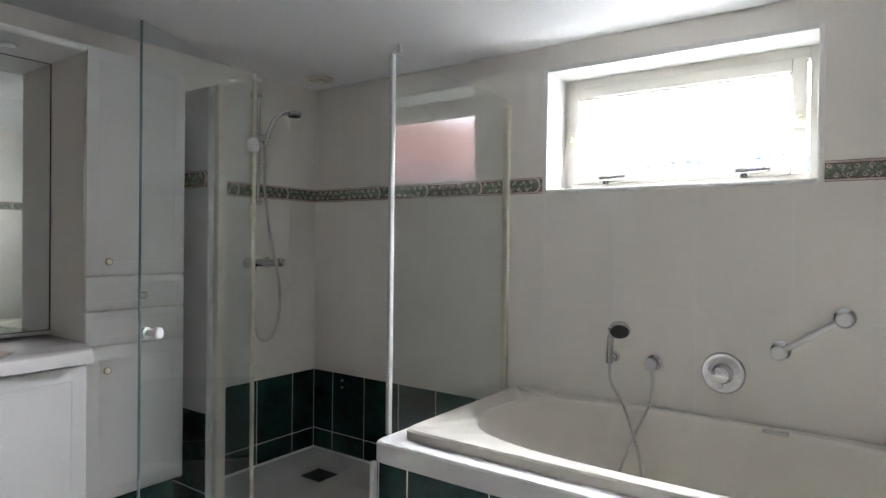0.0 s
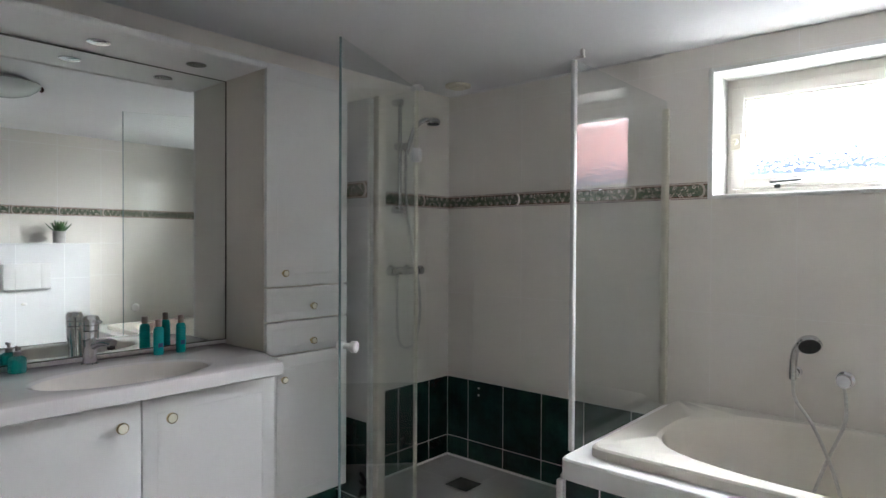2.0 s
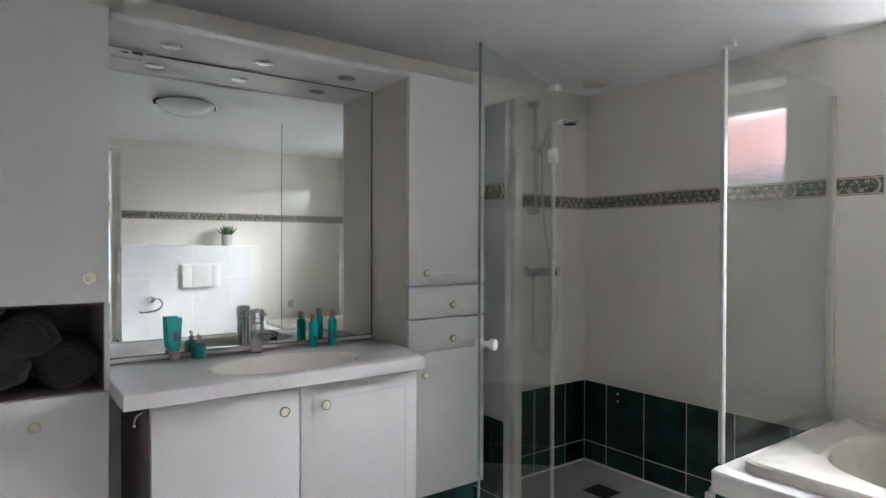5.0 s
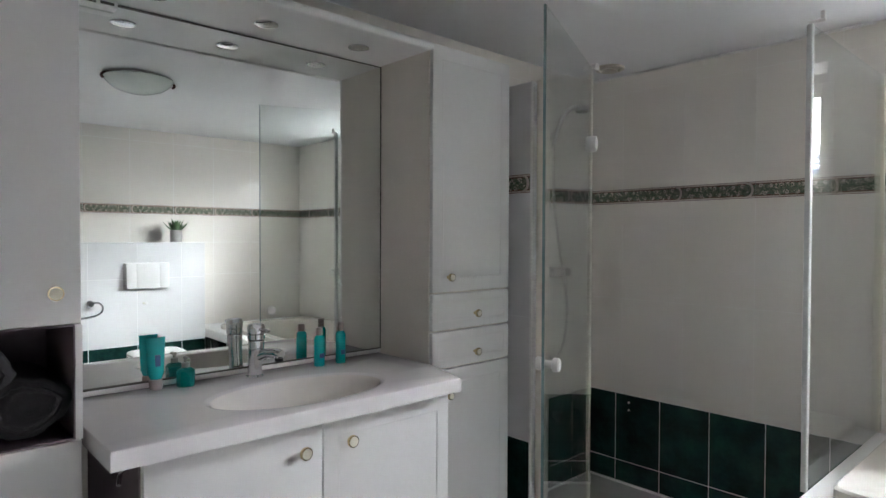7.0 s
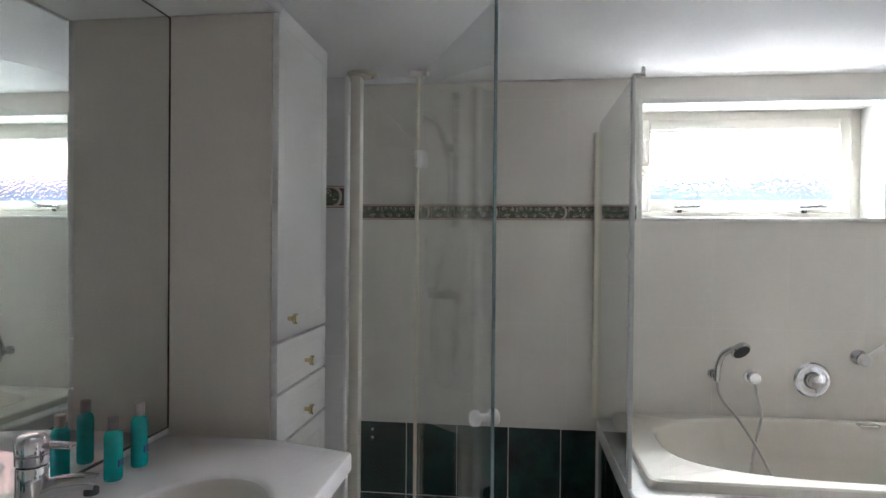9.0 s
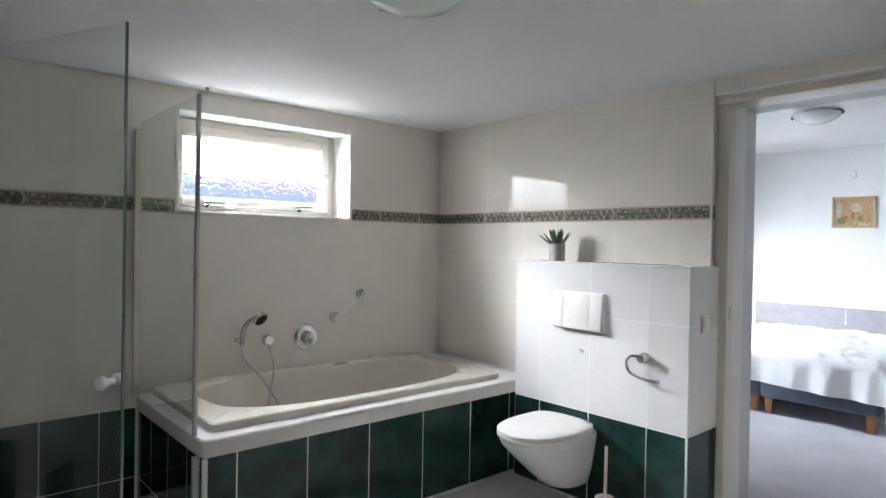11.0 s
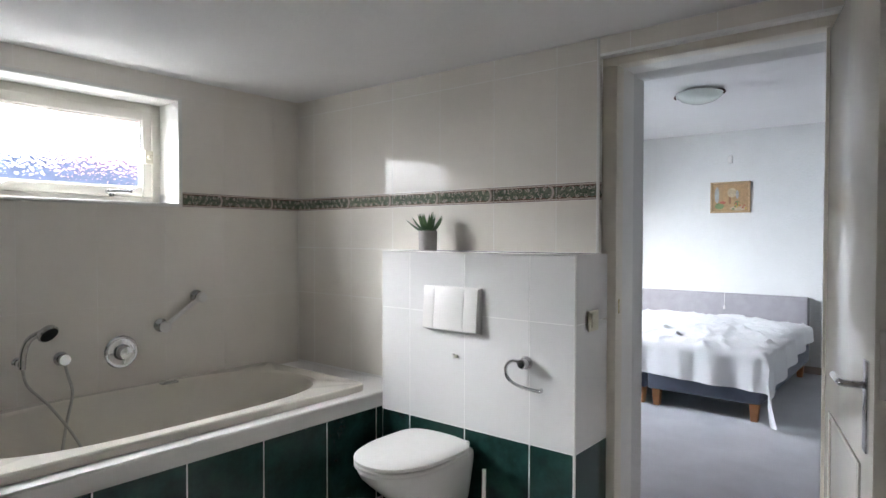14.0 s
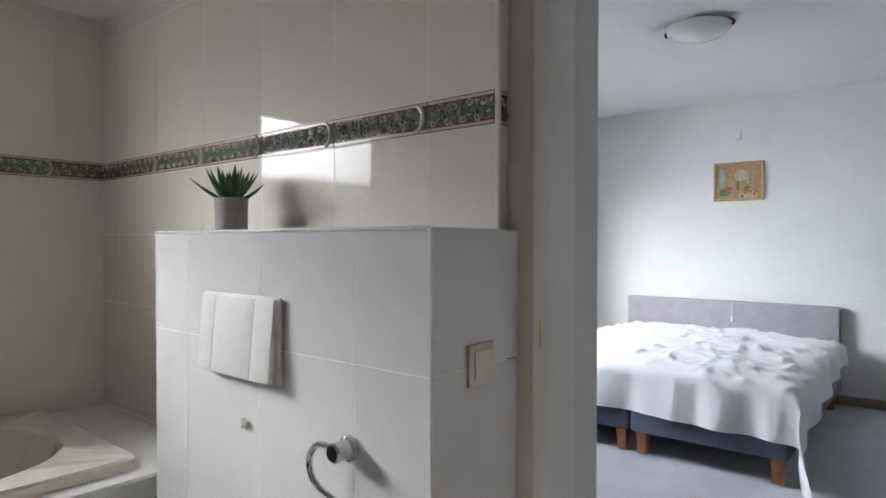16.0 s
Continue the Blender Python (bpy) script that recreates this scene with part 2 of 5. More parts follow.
M_BORDER = border_material()
M_BORDER_PALE = material("pale_relief_glaze", (0.66, 0.58, 0.51), 0.14, colour2=(0.58, 0.50, 0.43), scale=60, fine=0.1)
M_BORDER_LINE = material("brown_glaze_line", (0.21, 0.11, 0.085), 0.22, colour2=(0.16, 0.08, 0.06), scale=40)
M_BORDER_LEAF = material("dark_leaf_glaze", (0.08, 0.125, 0.09), 0.05, colour2=(0.20, 0.24, 0.175), scale=110, fine=0.2)
M_PANE = pane_material()


# ---- building blocks ----
def finish(name, bm, mats, parent=None, label="", smooth=35):
    me = bpy.data.meshes.new(name)
    bmesh.ops.recalc_face_normals(bm, faces=bm.faces)
    bm.to_mesh(me)
    bm.free()
    for m in (mats if isinstance(mats, (list, tuple)) else [mats]):
        me.materials.append(m)
    if smooth:
        me.shade_smooth()
        me.set_sharp_from_angle(angle=radians(smooth))
    ob = new(name, me)
    if parent is not None:
        ob.parent = parent
        if parent.type == "EMPTY":
            ob.matrix_parent_inverse = Matrix.Translation(-Vector(parent["base"]))
    if label:
        ob["label"] = label
    return ob


def part(name, bm, mats, parent, label="", smooth=35):
    """One mesh under a thing or under a part."""
    return finish(name, bm, mats, parent, label, smooth)


def thing(name, label, category, base=(0, 0, 0), group=""):
    ob = new(name)
    ob.empty_display_size = 0.05
    ob.location = base
    ob["base"] = base
    return tagged(ob, label, category, group)


def structure(name, bm, mats, label="", smooth=35):
    return tagged(finish(name, bm, mats, None, label, smooth), kind="structure")


def rbox(lo, hi, bevel=0.0, seg=2, bm=None):
    bm = bm or bmesh.new()
    v = bmesh.ops.create_cube(bm, size=1)["verts"]
    for p in v:
        p.co = Vector([(lo[i] + hi[i]) / 2 + p.co[i] * (hi[i] - lo[i]) for i in range(3)])
    if bevel:
        edges = list({e for p in v for e in p.link_edges})
        bmesh.ops.bevel(bm, geom=edges, offset=bevel, segments=seg, affect="EDGES", profile=0.5)
    return bm


def lathe(profile, seg=24, centre=(0, 0, 0), axis="z", bm=None, sx=1.0, sy=1.0):
    """Turns (radius, height) pairs round an axis through centre."""
    bm = bm or bmesh.new()
    rings = []
    for r, h in profile:
        ring = []
        for i in range(seg):
            a = 2 * math.pi * i / seg
            u, v = sx * r * math.cos(a), sy * r * math.sin(a)
            p = {"z": (u, v, h), "x": (h, u, v), "y": (u, h, v)}[axis]
            ring.append(bm.verts.new(Vector(p) + Vector(centre)))
        rings.append(ring)
    for a, b in zip(rings, rings[1:]):
        for i in range(seg):
            bm.faces.new((a[i], a[(i + 1) % seg], b[(i + 1) % seg], b[i]))
    bm.faces.new(rings[0])
    bm.faces.new(rings[-1])
    return bm


def tube(points, r, seg=10, bm=None, taper=None):
    """A round bar along a run of points."""
    bm = bm or bmesh.new()
    pts = [Vector(p) for p in points]
    rings, side = [], None
    for i, p in enumerate(pts):
        d = (pts[min(i + 1, len(pts) - 1)] - pts[max(i - 1, 0)]).normalized()
        if side is None:
            side = d.orthogonal().normalized()
        side = (side - d * side.dot(d)).normalized()
        up = d.cross(side)
        rr = r if taper is None else r * taper[i]
        rings.append([bm.verts.new(p + rr * (math.cos(a) * side + math.sin(a) * up)) for a in [2 * math.pi * k / seg for k in range(seg)]])
    for a, b in zip(rings, rings[1:]):
        for i in range(seg):
            bm.faces.new((a[i], a[(i + 1) % seg], b[(i + 1) % seg], b[i]))
    bm.faces.new(rings[0])
    bm.faces.new(rings[-1])
    return bm


def curve_points(ctrl, n=8):
    """A smooth run through the given points."""
    pts = [Vector(p) for p in ctrl]
    ext = [2 * pts[0] - pts[1]] + pts + [2 * pts[-1] - pts[-2]]
    out = []
    for i in range(1, len(ext) - 2):
        a, b, c, d = ext[i - 1:i + 3]
        for k in range(n):
            t = k / n
            out.append(0.5 * ((2 * b) + (c - a) * t + (2 * a - 5 * b + 4 * c - d) * t * t + (3 * b - a - 3 * c + d) * t ** 3))
    return out + [pts[-1]]


def superellipse(cx, cy, ax, ay, n, e=2.6):
    out = []
    for i in range(n):
        a = 2 * math.pi * i / n
        c, s = math.cos(a), math.sin(a)
        out.append((cx + ax * math.copysign(abs(c) ** (2 / e), c), cy + ay * math.copysign(abs(s) ** (2 / e), s)))
    return out


def loft(rings, bm=None, cap_start=True, cap_end=True):
    bm = bm or bmesh.new()
    vs = [[bm.verts.new(p) for p in ring] for ring in rings]
    n = len(vs[0])
    for a, b in zip(vs, vs[1:]):
        for i in range(n):
            bm.faces.new((a[i], a[(i + 1) % n], b[(i + 1) % n], b[i]))
    if cap_start:
        bm.faces.new(vs[0])
    if cap_end:
        bm.faces.new(vs[-1])
    return bm


# ---- the shell of the rooms ----
N, E, W, S, H = 3.03, 0.84, -2.50, -1.35, 2.13      # tiled faces of the bathroom and its ceiling
WX0, WX1, WZ0, WZ1 = -1.005, 0.095, 1.46, 2.027      # window opening
D0, D1, DZ = 0.170, 1.043, 2.05                        # doorway in the wall, outside the frame
BX0, BX1, BY0, BY1, BH = 1.26, 5.20, -1.6, 3.25, 2.39  # bedroom
TH, STUB_H = 0.0005, 1.900                           # thickness of a wall tile; height of the stub wall

bm = rbox((-2.75, N + TH, -0.1), (WX0, 3.34, 2.5))
rbox((WX1, N + TH, -0.1), (0.848, 3.34, 2.5), bm=bm)
rbox((WX0, N + TH, -0.1), (WX1, 3.34, WZ0), bm=bm)
rbox((WX0, N + TH, WZ1), (WX1, 3.34, 2.5), bm=bm)
wall_north = structure("wall_north", bm, M_GROUT, smooth=0)
bm = rbox((E + TH, D1, -0.1), (BX0, 3.50, 2.5))
rbox((E + TH, S - 0.2, -0.1), (BX0, D0, 2.5), bm=bm)
rbox((E + TH, D0, DZ), (BX0, D1, 2.5), bm=bm)
wall_east = structure("wall_east", bm, M_GROUT, smooth=0)
wall_west = structure("wall_west", rbox((-2.75, S - 0.2, -0.1), (W - TH, N + TH, 2.5)), M_GROUT, smooth=0)
wall_south = structure("wall_south", rbox((W - TH, S - 0.2, -0.1), (E + TH, S - TH, 2.5)), M_GROUT, smooth=0)
floor = structure("floor", rbox((-2.75, S - 0.2, -0.2), (BX0, 3.50, -0.012)), M_GROUT, smooth=0)
structure("ceiling", rbox((W - TH, S - TH, H), (E + TH, N + TH, H + 0.1)), M_PLASTER, smooth=0)

# bedroom shell
structure("bedroom_floor", rbox((BX0, BY0, -0.2), (BX1, BY1, 0.0)), M_CARPET, "worn blue-grey carpet on the bedroom floor", smooth=0)
structure("doorway_floor", rbox((0.93, D0, -0.012), (BX0, D1, 0.0)), M_CARPET, "grey carpet in the doorway", smooth=0)
structure("bedroom_ceiling", rbox((BX0, BY0, BH), (BX1, BY1, BH + 0.1)), M_PLASTER, smooth=0)
structure("bedroom_wall_east", rbox((BX1, BY0 - 0.2, -0.1), (BX1 + 0.2, BY1 + 0.2, 2.6)), M_BED_WALL, smooth=0)
structure("bedroom_wall_south", rbox((BX0, BY0 - 0.2, -0.1), (BX1, BY0, 2.6)), M_BED_WALL, smooth=0)
bm = rbox((BX0, BY1, -0.1), (2.2, BY1 + 0.3, 2.6))
rbox((3.7, BY1, -0.1), (BX1, BY1 + 0.3, 2.6), bm=bm)
rbox((2.2, BY1, -0.1), (3.7, BY1 + 0.3, 0.85), bm=bm)
rbox((2.2, BY1, 2.05), (3.7, BY1 + 0.3, 2.6), bm=bm)
structure("bedroom_wall_north", bm, M_BED_WALL, smooth=0)
bm = rbox((BX0, D1 - 0.001, 0), (BX0 + 0.012, BY1, BH))
rbox((BX0, BY0, 0), (BX0 + 0.012, D0 + 0.001, BH), bm=bm)
rbox((BX0, D0 + 0.001, DZ - 0.002), (BX0 + 0.012, D1 - 0.001, BH), bm=bm)
structure("bedroom_wall_west", bm, M_BED_WALL, smooth=0)
structure("baseboard", rbox((BX1 - 0.014, BY0, 0.0), (BX1, BY1, 0.07), 0.003), M_SKIRT, "narrow brown skirting along the bedroom wall")


# ---- door frame and leaf ----
frame_door = thing("door_frame", "cream painted door frame with rebate and lock plate", "door frame", (0.95, 0.57, 0))
frame_door["kind"] = "structure"
for y0, y1, y2 in ((0.975, 1.043, 0.990), (0.240, 0.170, 0.225)):
    lo, hi = min(y0, y1), max(y0, y1)
    bm = rbox((0.885, lo, 0.0), (0.955, hi, 2.015), 0.006)
    part("jamb", bm, M_CREAM_PAINT, frame_door)
    lo, hi = min(y2, y1), max(y2, y1)
    part("jamb_lining", rbox((0.955, lo, 0.0), (1.10, hi, 2.025), 0.003), M_WHITE_PAINT, frame_door)
part("head", rbox((0.885, 0.170, 2.015), (0.955, 1.043, 2.058), 0.006), M_CREAM_PAINT, frame_door)
part("head_lining", rbox((0.955, 0.170, 2.025), (1.10, 1.043, 2.052), 0.003), M_WHITE_PAINT, frame_door)
bm = rbox((1.10, D1 - 0.030, 0.0), (BX0 + 0.012, D1, 2.03))
rbox((1.10, D0, 0.0), (BX0 + 0.012, D0 + 0.030, 2.03), bm=bm)
rbox((1.10, D0, 2.03), (BX0 + 0.012, D1, 2.052), bm=bm)
part("reveal", bm, M_BED_WALL, frame_door, "pale wallpapered reveal")
part("threshold", rbox((0.885, 0.240, -0.012), (0.955, 0.975, 0.008), 0.003), M_SKIRT, frame_door)
part("strike_plate", rbox((0.909, 0.9735, 0.985), (0.921, 0.9755, 1.045), 0.0005, 1), M_BRASS, frame_door)

leaf_angle = 14.3
leaf = thing("door_leaf", "flat glossy cream painted door standing wide open", "door", (0.90, 0.232, 0.006))
leaf["kind"] = "structure"
LW, LT, LH = 0.76, 0.040, 1.995


def leaf_part(name, lo, hi, bevel, mat, parent, label=""):
    bm = rbox(lo, hi, bevel)
    bmesh.ops.transform(bm, matrix=pose(0.90, 0.232, 0.006, 0, 0, leaf_angle), verts=bm.verts)
    return part(name, bm, mat, parent, label)


leaf_part("slab", (-LW, -LT, 0), (0, 0, LH), 0.004, M_LEAF_PAINT, leaf)
for a, b in (((-LW + 0.13, 0, 0.22), (-LW + 0.15, 0.006, 0.74)), ((-0.15, 0, 0.22), (-0.13, 0.006, 0.74)),
             ((-LW + 0.15, 0, 0.22), (-0.15, 0.006, 0.24)), ((-LW + 0.15, 0, 0.72), (-0.15, 0.006, 0.74))):
    leaf_part("moulding", a, b, 0.0025, M_LEAF_PAINT, leaf)
leaf_part("lock_face", (-LW - 0.0015, -0.030, 0.93), (-LW + 0.001, -0.010, 1.09), 0, M_CHROME, leaf)
leaf_part("handle_plate", (-LW + 0.04, 0, 0.79), (-LW + 0.08, 0.008, 1.01), 0.003, M_CHROME, leaf)
bm = tube(curve_points([(-LW + 0.06, 0.004, 0.95), (-LW + 0.06, 0.045, 0.95), (-LW + 0.075, 0.055, 0.95), (-LW + 0.17, 0.055, 0.948)], 5), 0.009)
bmesh.ops.transform(bm, matrix=pose(0.90, 0.232, 0.006, 0, 0, leaf_angle), verts=bm.verts)
part("door_handle", bm, M_CHROME, leaf, "chrome lever handle")
leaf_part("handle_plate", (-LW + 0.04, -LT - 0.008, 0.79), (-LW + 0.08, -LT, 1.01), 0.003, M_CHROME, leaf)
bm = tube(curve_points([(-LW + 0.06, -LT - 0.004, 0.95), (-LW + 0.06, -LT - 0.045, 0.95), (-LW + 0.075, -LT - 0.055, 0.95), (-LW + 0.17, -LT - 0.055, 0.948)], 5), 0.009)
bmesh.ops.transform(bm, matrix=pose(0.90, 0.232, 0.006, 0, 0, leaf_angle), verts=bm.verts)
part("door_handle", bm, M_CHROME, leaf, "chrome lever handle")


# ---- bathroom window ----
window = thing("window_1", "cream painted top window with hammered glass, shut", "window", ((WX0 + WX1) / 2, 3.26, WZ0))
window["kind"] = "structure"
IX0, IX1, IZ0, IZ1 = WX0 + 0.022, WX1 - 0.022, WZ0 + 0.018, WZ1 - 0.018
bm = rbox((WX0, N - 0.002, WZ0), (IX0, 3.230, WZ1), 0.002)
part("reveal", bm, M_WHITE_PAINT, window)
part("reveal", rbox((IX1, N - 0.002, WZ0), (WX1, 3.230, WZ1), 0.002), M_WHITE_PAINT, window)
part("reveal", rbox((IX0, N - 0.002, IZ1), (IX1, 3.230, WZ1), 0.002), M_WHITE_PAINT, window)
part("window_sill", rbox((IX0, N - 0.006, WZ0), (IX1, 3.230, IZ0), 0.003), M_WHITE_PAINT, window)


def ring_frame(name, x0, x1, z0, z1, w, y0, y1, bevel, mat, parent):
    for lo, hi in (((x0, y0, z0), (x0 + w, y1, z1)), ((x1 - w, y0, z0), (x1, y1, z1)),
                   ((x0 + w, y0, z0), (x1 - w, y1, z0 + w)), ((x0 + w, y0, z1 - w), (x1 - w, y1, z1))):
        part(name, rbox(lo, hi, bevel), mat, parent)


ring_frame("window_frame", WX0, WX1, WZ0, WZ1, 0.062, 3.230, 3.300, 0.003, M_WINDOW_PAINT, window)
ring_frame("casement", WX0 + 0.045, WX1 - 0.073, WZ0 + 0.052, WZ1 - 0.061, 0.050, 3.212, 3.270, 0.006, M_WINDOW_PAINT, window)
PX0, PX1, PZ0, PZ1 = WX0 + 0.093, WX1 - 0.121, WZ0 + 0.100, WZ1 - 0.109
ring_frame("glazing_bead", PX0, PX1, PZ0, PZ1, 0.010, 3.225, 3.245, 0.002, M_WINDOW_PAINT, window)
pane = part("pane", rbox((PX0, 3.246, PZ0), (PX1, 3.251, PZ1)), M_PANE, window, "hammered obscure glass", smooth=0)
pane.visible_shadow = False
for x in (-0.796, -0.220):
    bm = rbox((x, 3.178, PZ0 - 0.034), (x + 0.125, 3.206, PZ0 - 0.014), 0.005)
    for v in bm.verts:
        if v.co.x < x + 0.02:
            v.co.z -= 0.004
    stay = part("window_stay", bm, M_CHROME, window, "flat chrome window stay")
    part("stay_handle", tube([(x + 0.112, 3.190, PZ0 - 0.022), (x + 0.140, 3.188, PZ0 - 0.008), (x + 0.162, 3.186, PZ0 + 0.006)], 0.007, 8, taper=(1.2, 1.0, 0.6)), M_CHROME, stay)
    part("stay_foot", lathe([(0.012, -0.052), (0.013, -0.040), (0.009, -0.036)], 12, (x + 0.028, 3.196, PZ0)), M_DARK, stay)
for x in (PX0 - 0.050, PX1 + 0.006):
    latch = part("catch_plate", rbox((x, 3.200, PZ0 + 0.13), (x + 0.045, 3.216, PZ0 + 0.20), 0.004), M_IVORY, window)
    part("catch_knob", lathe([(0.012, 0), (0.014, -0.012), (0.009, -0.018)], 12, (x + 0.022, 3.200, PZ0 + 0.165), "y"), M_IVORY, latch)

# what lies outside that window; roof and house glow to stand for daylit fronts
structure("backdrop_sky", rbox((-9, 12.0, -1), (9, 12.02, 9)), M_OUT_SKY, smooth=0)
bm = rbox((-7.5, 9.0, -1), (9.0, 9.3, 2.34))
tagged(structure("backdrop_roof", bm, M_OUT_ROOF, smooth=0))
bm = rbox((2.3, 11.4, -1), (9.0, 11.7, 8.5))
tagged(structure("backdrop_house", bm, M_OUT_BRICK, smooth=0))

# bedroom window
bwin = thing("window_2", "white painted bedroom window", "window", (2.95, 3.45, 0.85))
bwin["kind"] = "structure"
ring_frame("window_frame", 2.2, 3.7, 0.85, 2.05, 0.05, BY1 + 0.18, BY1 + 0.24, 0.003, M_WHITE_PAINT, bwin)
part("window_sill", rbox((2.15, BY1 - 0.12, 0.826), (3.75, BY1 - 0.001, 0.849), 0.004), M_WHITE_PAINT, bwin)


# ---- bath ----
bath = thing("bathtub", "cream built-in bathtub in a white surround with green tiled front", "bathtub", (-0.29, 2.5, 0))
BTX0, BTX1, BTY0 = -1.180, E - 0.002, 2.078
bath_front = part("front_panel", rbox((BTX0 + 0.012, BTY0 + 0.020, 0), (BTX1, BTY0 + 0.050, 0.460)), M_GROUT, bath, smooth=0)
bath_side = part("side_panel", rbox((BTX0 + 0.012, BTY0 + 0.051, 0), (BTX0 + 0.042, N - 0.003, 0.460)), M_GROUT, bath, smooth=0)
n = 72


def rounded(cx, cy, ax, ay, z, e):
    return [(x, y, z) for x, y in superellipse(cx, cy, ax, ay, n, e)]


cx, cy = (BTX0 + BTX1) / 2, (BTY0 + 0.006 + N) / 2
ax, ay = (BTX1 - BTX0) / 2, (N - BTY0 - 0.006) / 2
tcx, tcy = (-1.116 + 0.60) / 2, 2.587
tx, ty = (0.60 + 1.116) / 2, 0.423
# slab with an opening, then the tub hung in it
part("surround", loft([rounded(cx, cy, ax + 0.004, ay, 0.462, 40), rounded(cx, cy, ax + 0.004, ay, 0.525, 40), rounded(cx, cy, ax - 0.002, ay - 0.006, 0.532, 40),
                       rounded(tcx, tcy, tx - 0.004, ty - 0.004, 0.532, 30)], cap_start=False, cap_end=False), M_BATH_RIM, bath)
bx, by = tcx + 0.01, tcy + 0.012
part("tub", loft([rounded(tcx, tcy, tx, ty, 0.531, 30), rounded(tcx, tcy, tx, ty, 0.561, 30), rounded(tcx, tcy, tx - 0.006, ty - 0.006, 0.568, 26),
                  rounded(bx, by, tx - 0.105, ty - 0.050, 0.568, 3.1), rounded(bx, by, tx - 0.118, ty - 0.062, 0.557, 3.0),
                  rounded(bx, by, tx - 0.16, ty - 0.105, 0.42, 2.9), rounded(bx + 0.01, by, tx - 0.215, ty - 0.13, 0.25, 2.9),
                  rounded(bx + 0.02, by, tx - 0.26, ty - 0.16, 0.165, 2.8), rounded(bx + 0.02, by, tx - 0.34, ty - 0.22, 0.145, 2.6)],
                 cap_start=False), M_BATH, bath, smooth=33)
part("overflow", rbox((-0.075, 2.915, 0.564), (0.010, 2.955, 0.574), 0.004), M_CHROME, bath)
part("drain", lathe([(0.028, 0), (0.032, 0.003), (0.02, 0.006)], 20, (-0.35, 2.55, 0.146)), M_CHROME, bath)
bm = lathe([(0.018, 0), (0.021, 0.003), (0.012, 0.006)], 16, (-0.55, 2.55, 0.146))
part("jet", bm, M_CHROME, bath)
part("corner_profile", rbox((BTX0 - 0.004, BTY0 - 0.006, 0.0), (BTX0 + 0.016, BTY0 + 0.014, 0.462), 0.003), M_BATH_RIM, bath)

# ---- toilet wall box ----
KX, KY0, KY1, KZ = 0.596, 1.012, 2.050, 1.238
box_wall = structure("wall_box", rbox((KX + TH, KY0 + TH, -0.01), (E + TH, KY1, KZ - TH)), M_GROUT, smooth=0)

# ---- vanity wall ----
FX = -2.170
tall = thing("tall_cabinet", "tall white lacquered cabinet with two drawers and brass knobs", "cabinet", (-2.33, 1.775, 0.20), "tall bathroom cabinets")


def panel(name, x, y0, y1, z0, z1, parent, grooves=True, label=""):
    """A lacquered front with a routed panel line, facing +x, its back at x."""
    bm = rbox((x, y0, z0), (x + 0.018, y1, z1), 0.003, 2)
    front = part(name, bm, M_LACQUER, parent, label)
    if grooves:
        d, w = 0.045 if z1 - z0 > 0.2 else 0.026, 0.006
        bm = bmesh.new()
        for lo, hi in (((y0 + d, z0 + d), (y1 - d, z0 + d + w)), ((y0 + d, z1 - d - w), (y1 - d, z1 - d)),
                       ((y0 + d, z0 + d + w), (y0 + d + w, z1 - d - w)), ((y1 - d - w, z0 + d + w), (y1 - d, z1 - d - w))):
            rbox((x + 0.0175, lo[0], lo[1]), (x + 0.0185, hi[0], hi[1]), 0.0004, 1, bm)
        part("panel_moulding", bm, M_LACQUER, front)
    return front


def knob(x, y, z, parent, r=0.014):
    k = part("knob", lathe([(0.006, 0), (0.006, 0.012), (r, 0.016), (r, 0.024)], 18, (x, y, z), "x"), M_BRASS, parent, "pale brass knob with ivory face")
    part("knob_face", lathe([(r - 0.003, 0.0235), (r - 0.003, 0.0255), (r - 0.008, 0.0265)], 18, (x, y, z), "x"), M_IVORY, k)


TY0, TY1 = 1.574, 1.976
part("carcass", rbox((W, TY0, 0.215), (FX - 0.019, TY1, 1.953), 0.001, 1), M_CARCASS, tall)
for z0, z1, ky, kz in ((1.089, 1.953, TY0 + 0.075, 1.141), (0.954, 1.082, 1.785, 1.004), (0.819, 0.947, 1.785, 0.862), (0.215, 0.812, TY0 + 0.072, 0.722)):
    f = panel("door" if z1 - z0 > 0.3 else "drawer_front", FX - 0.018, TY0 + 0.002, TY1 - 0.002, z0, z1, tall)
    knob(FX, ky, kz, f)
part("plinth", rbox((W, TY0 + 0.01, 0.0), (FX - 0.06, TY1 - 0.01, 0.214)), M_GREEN, tall)

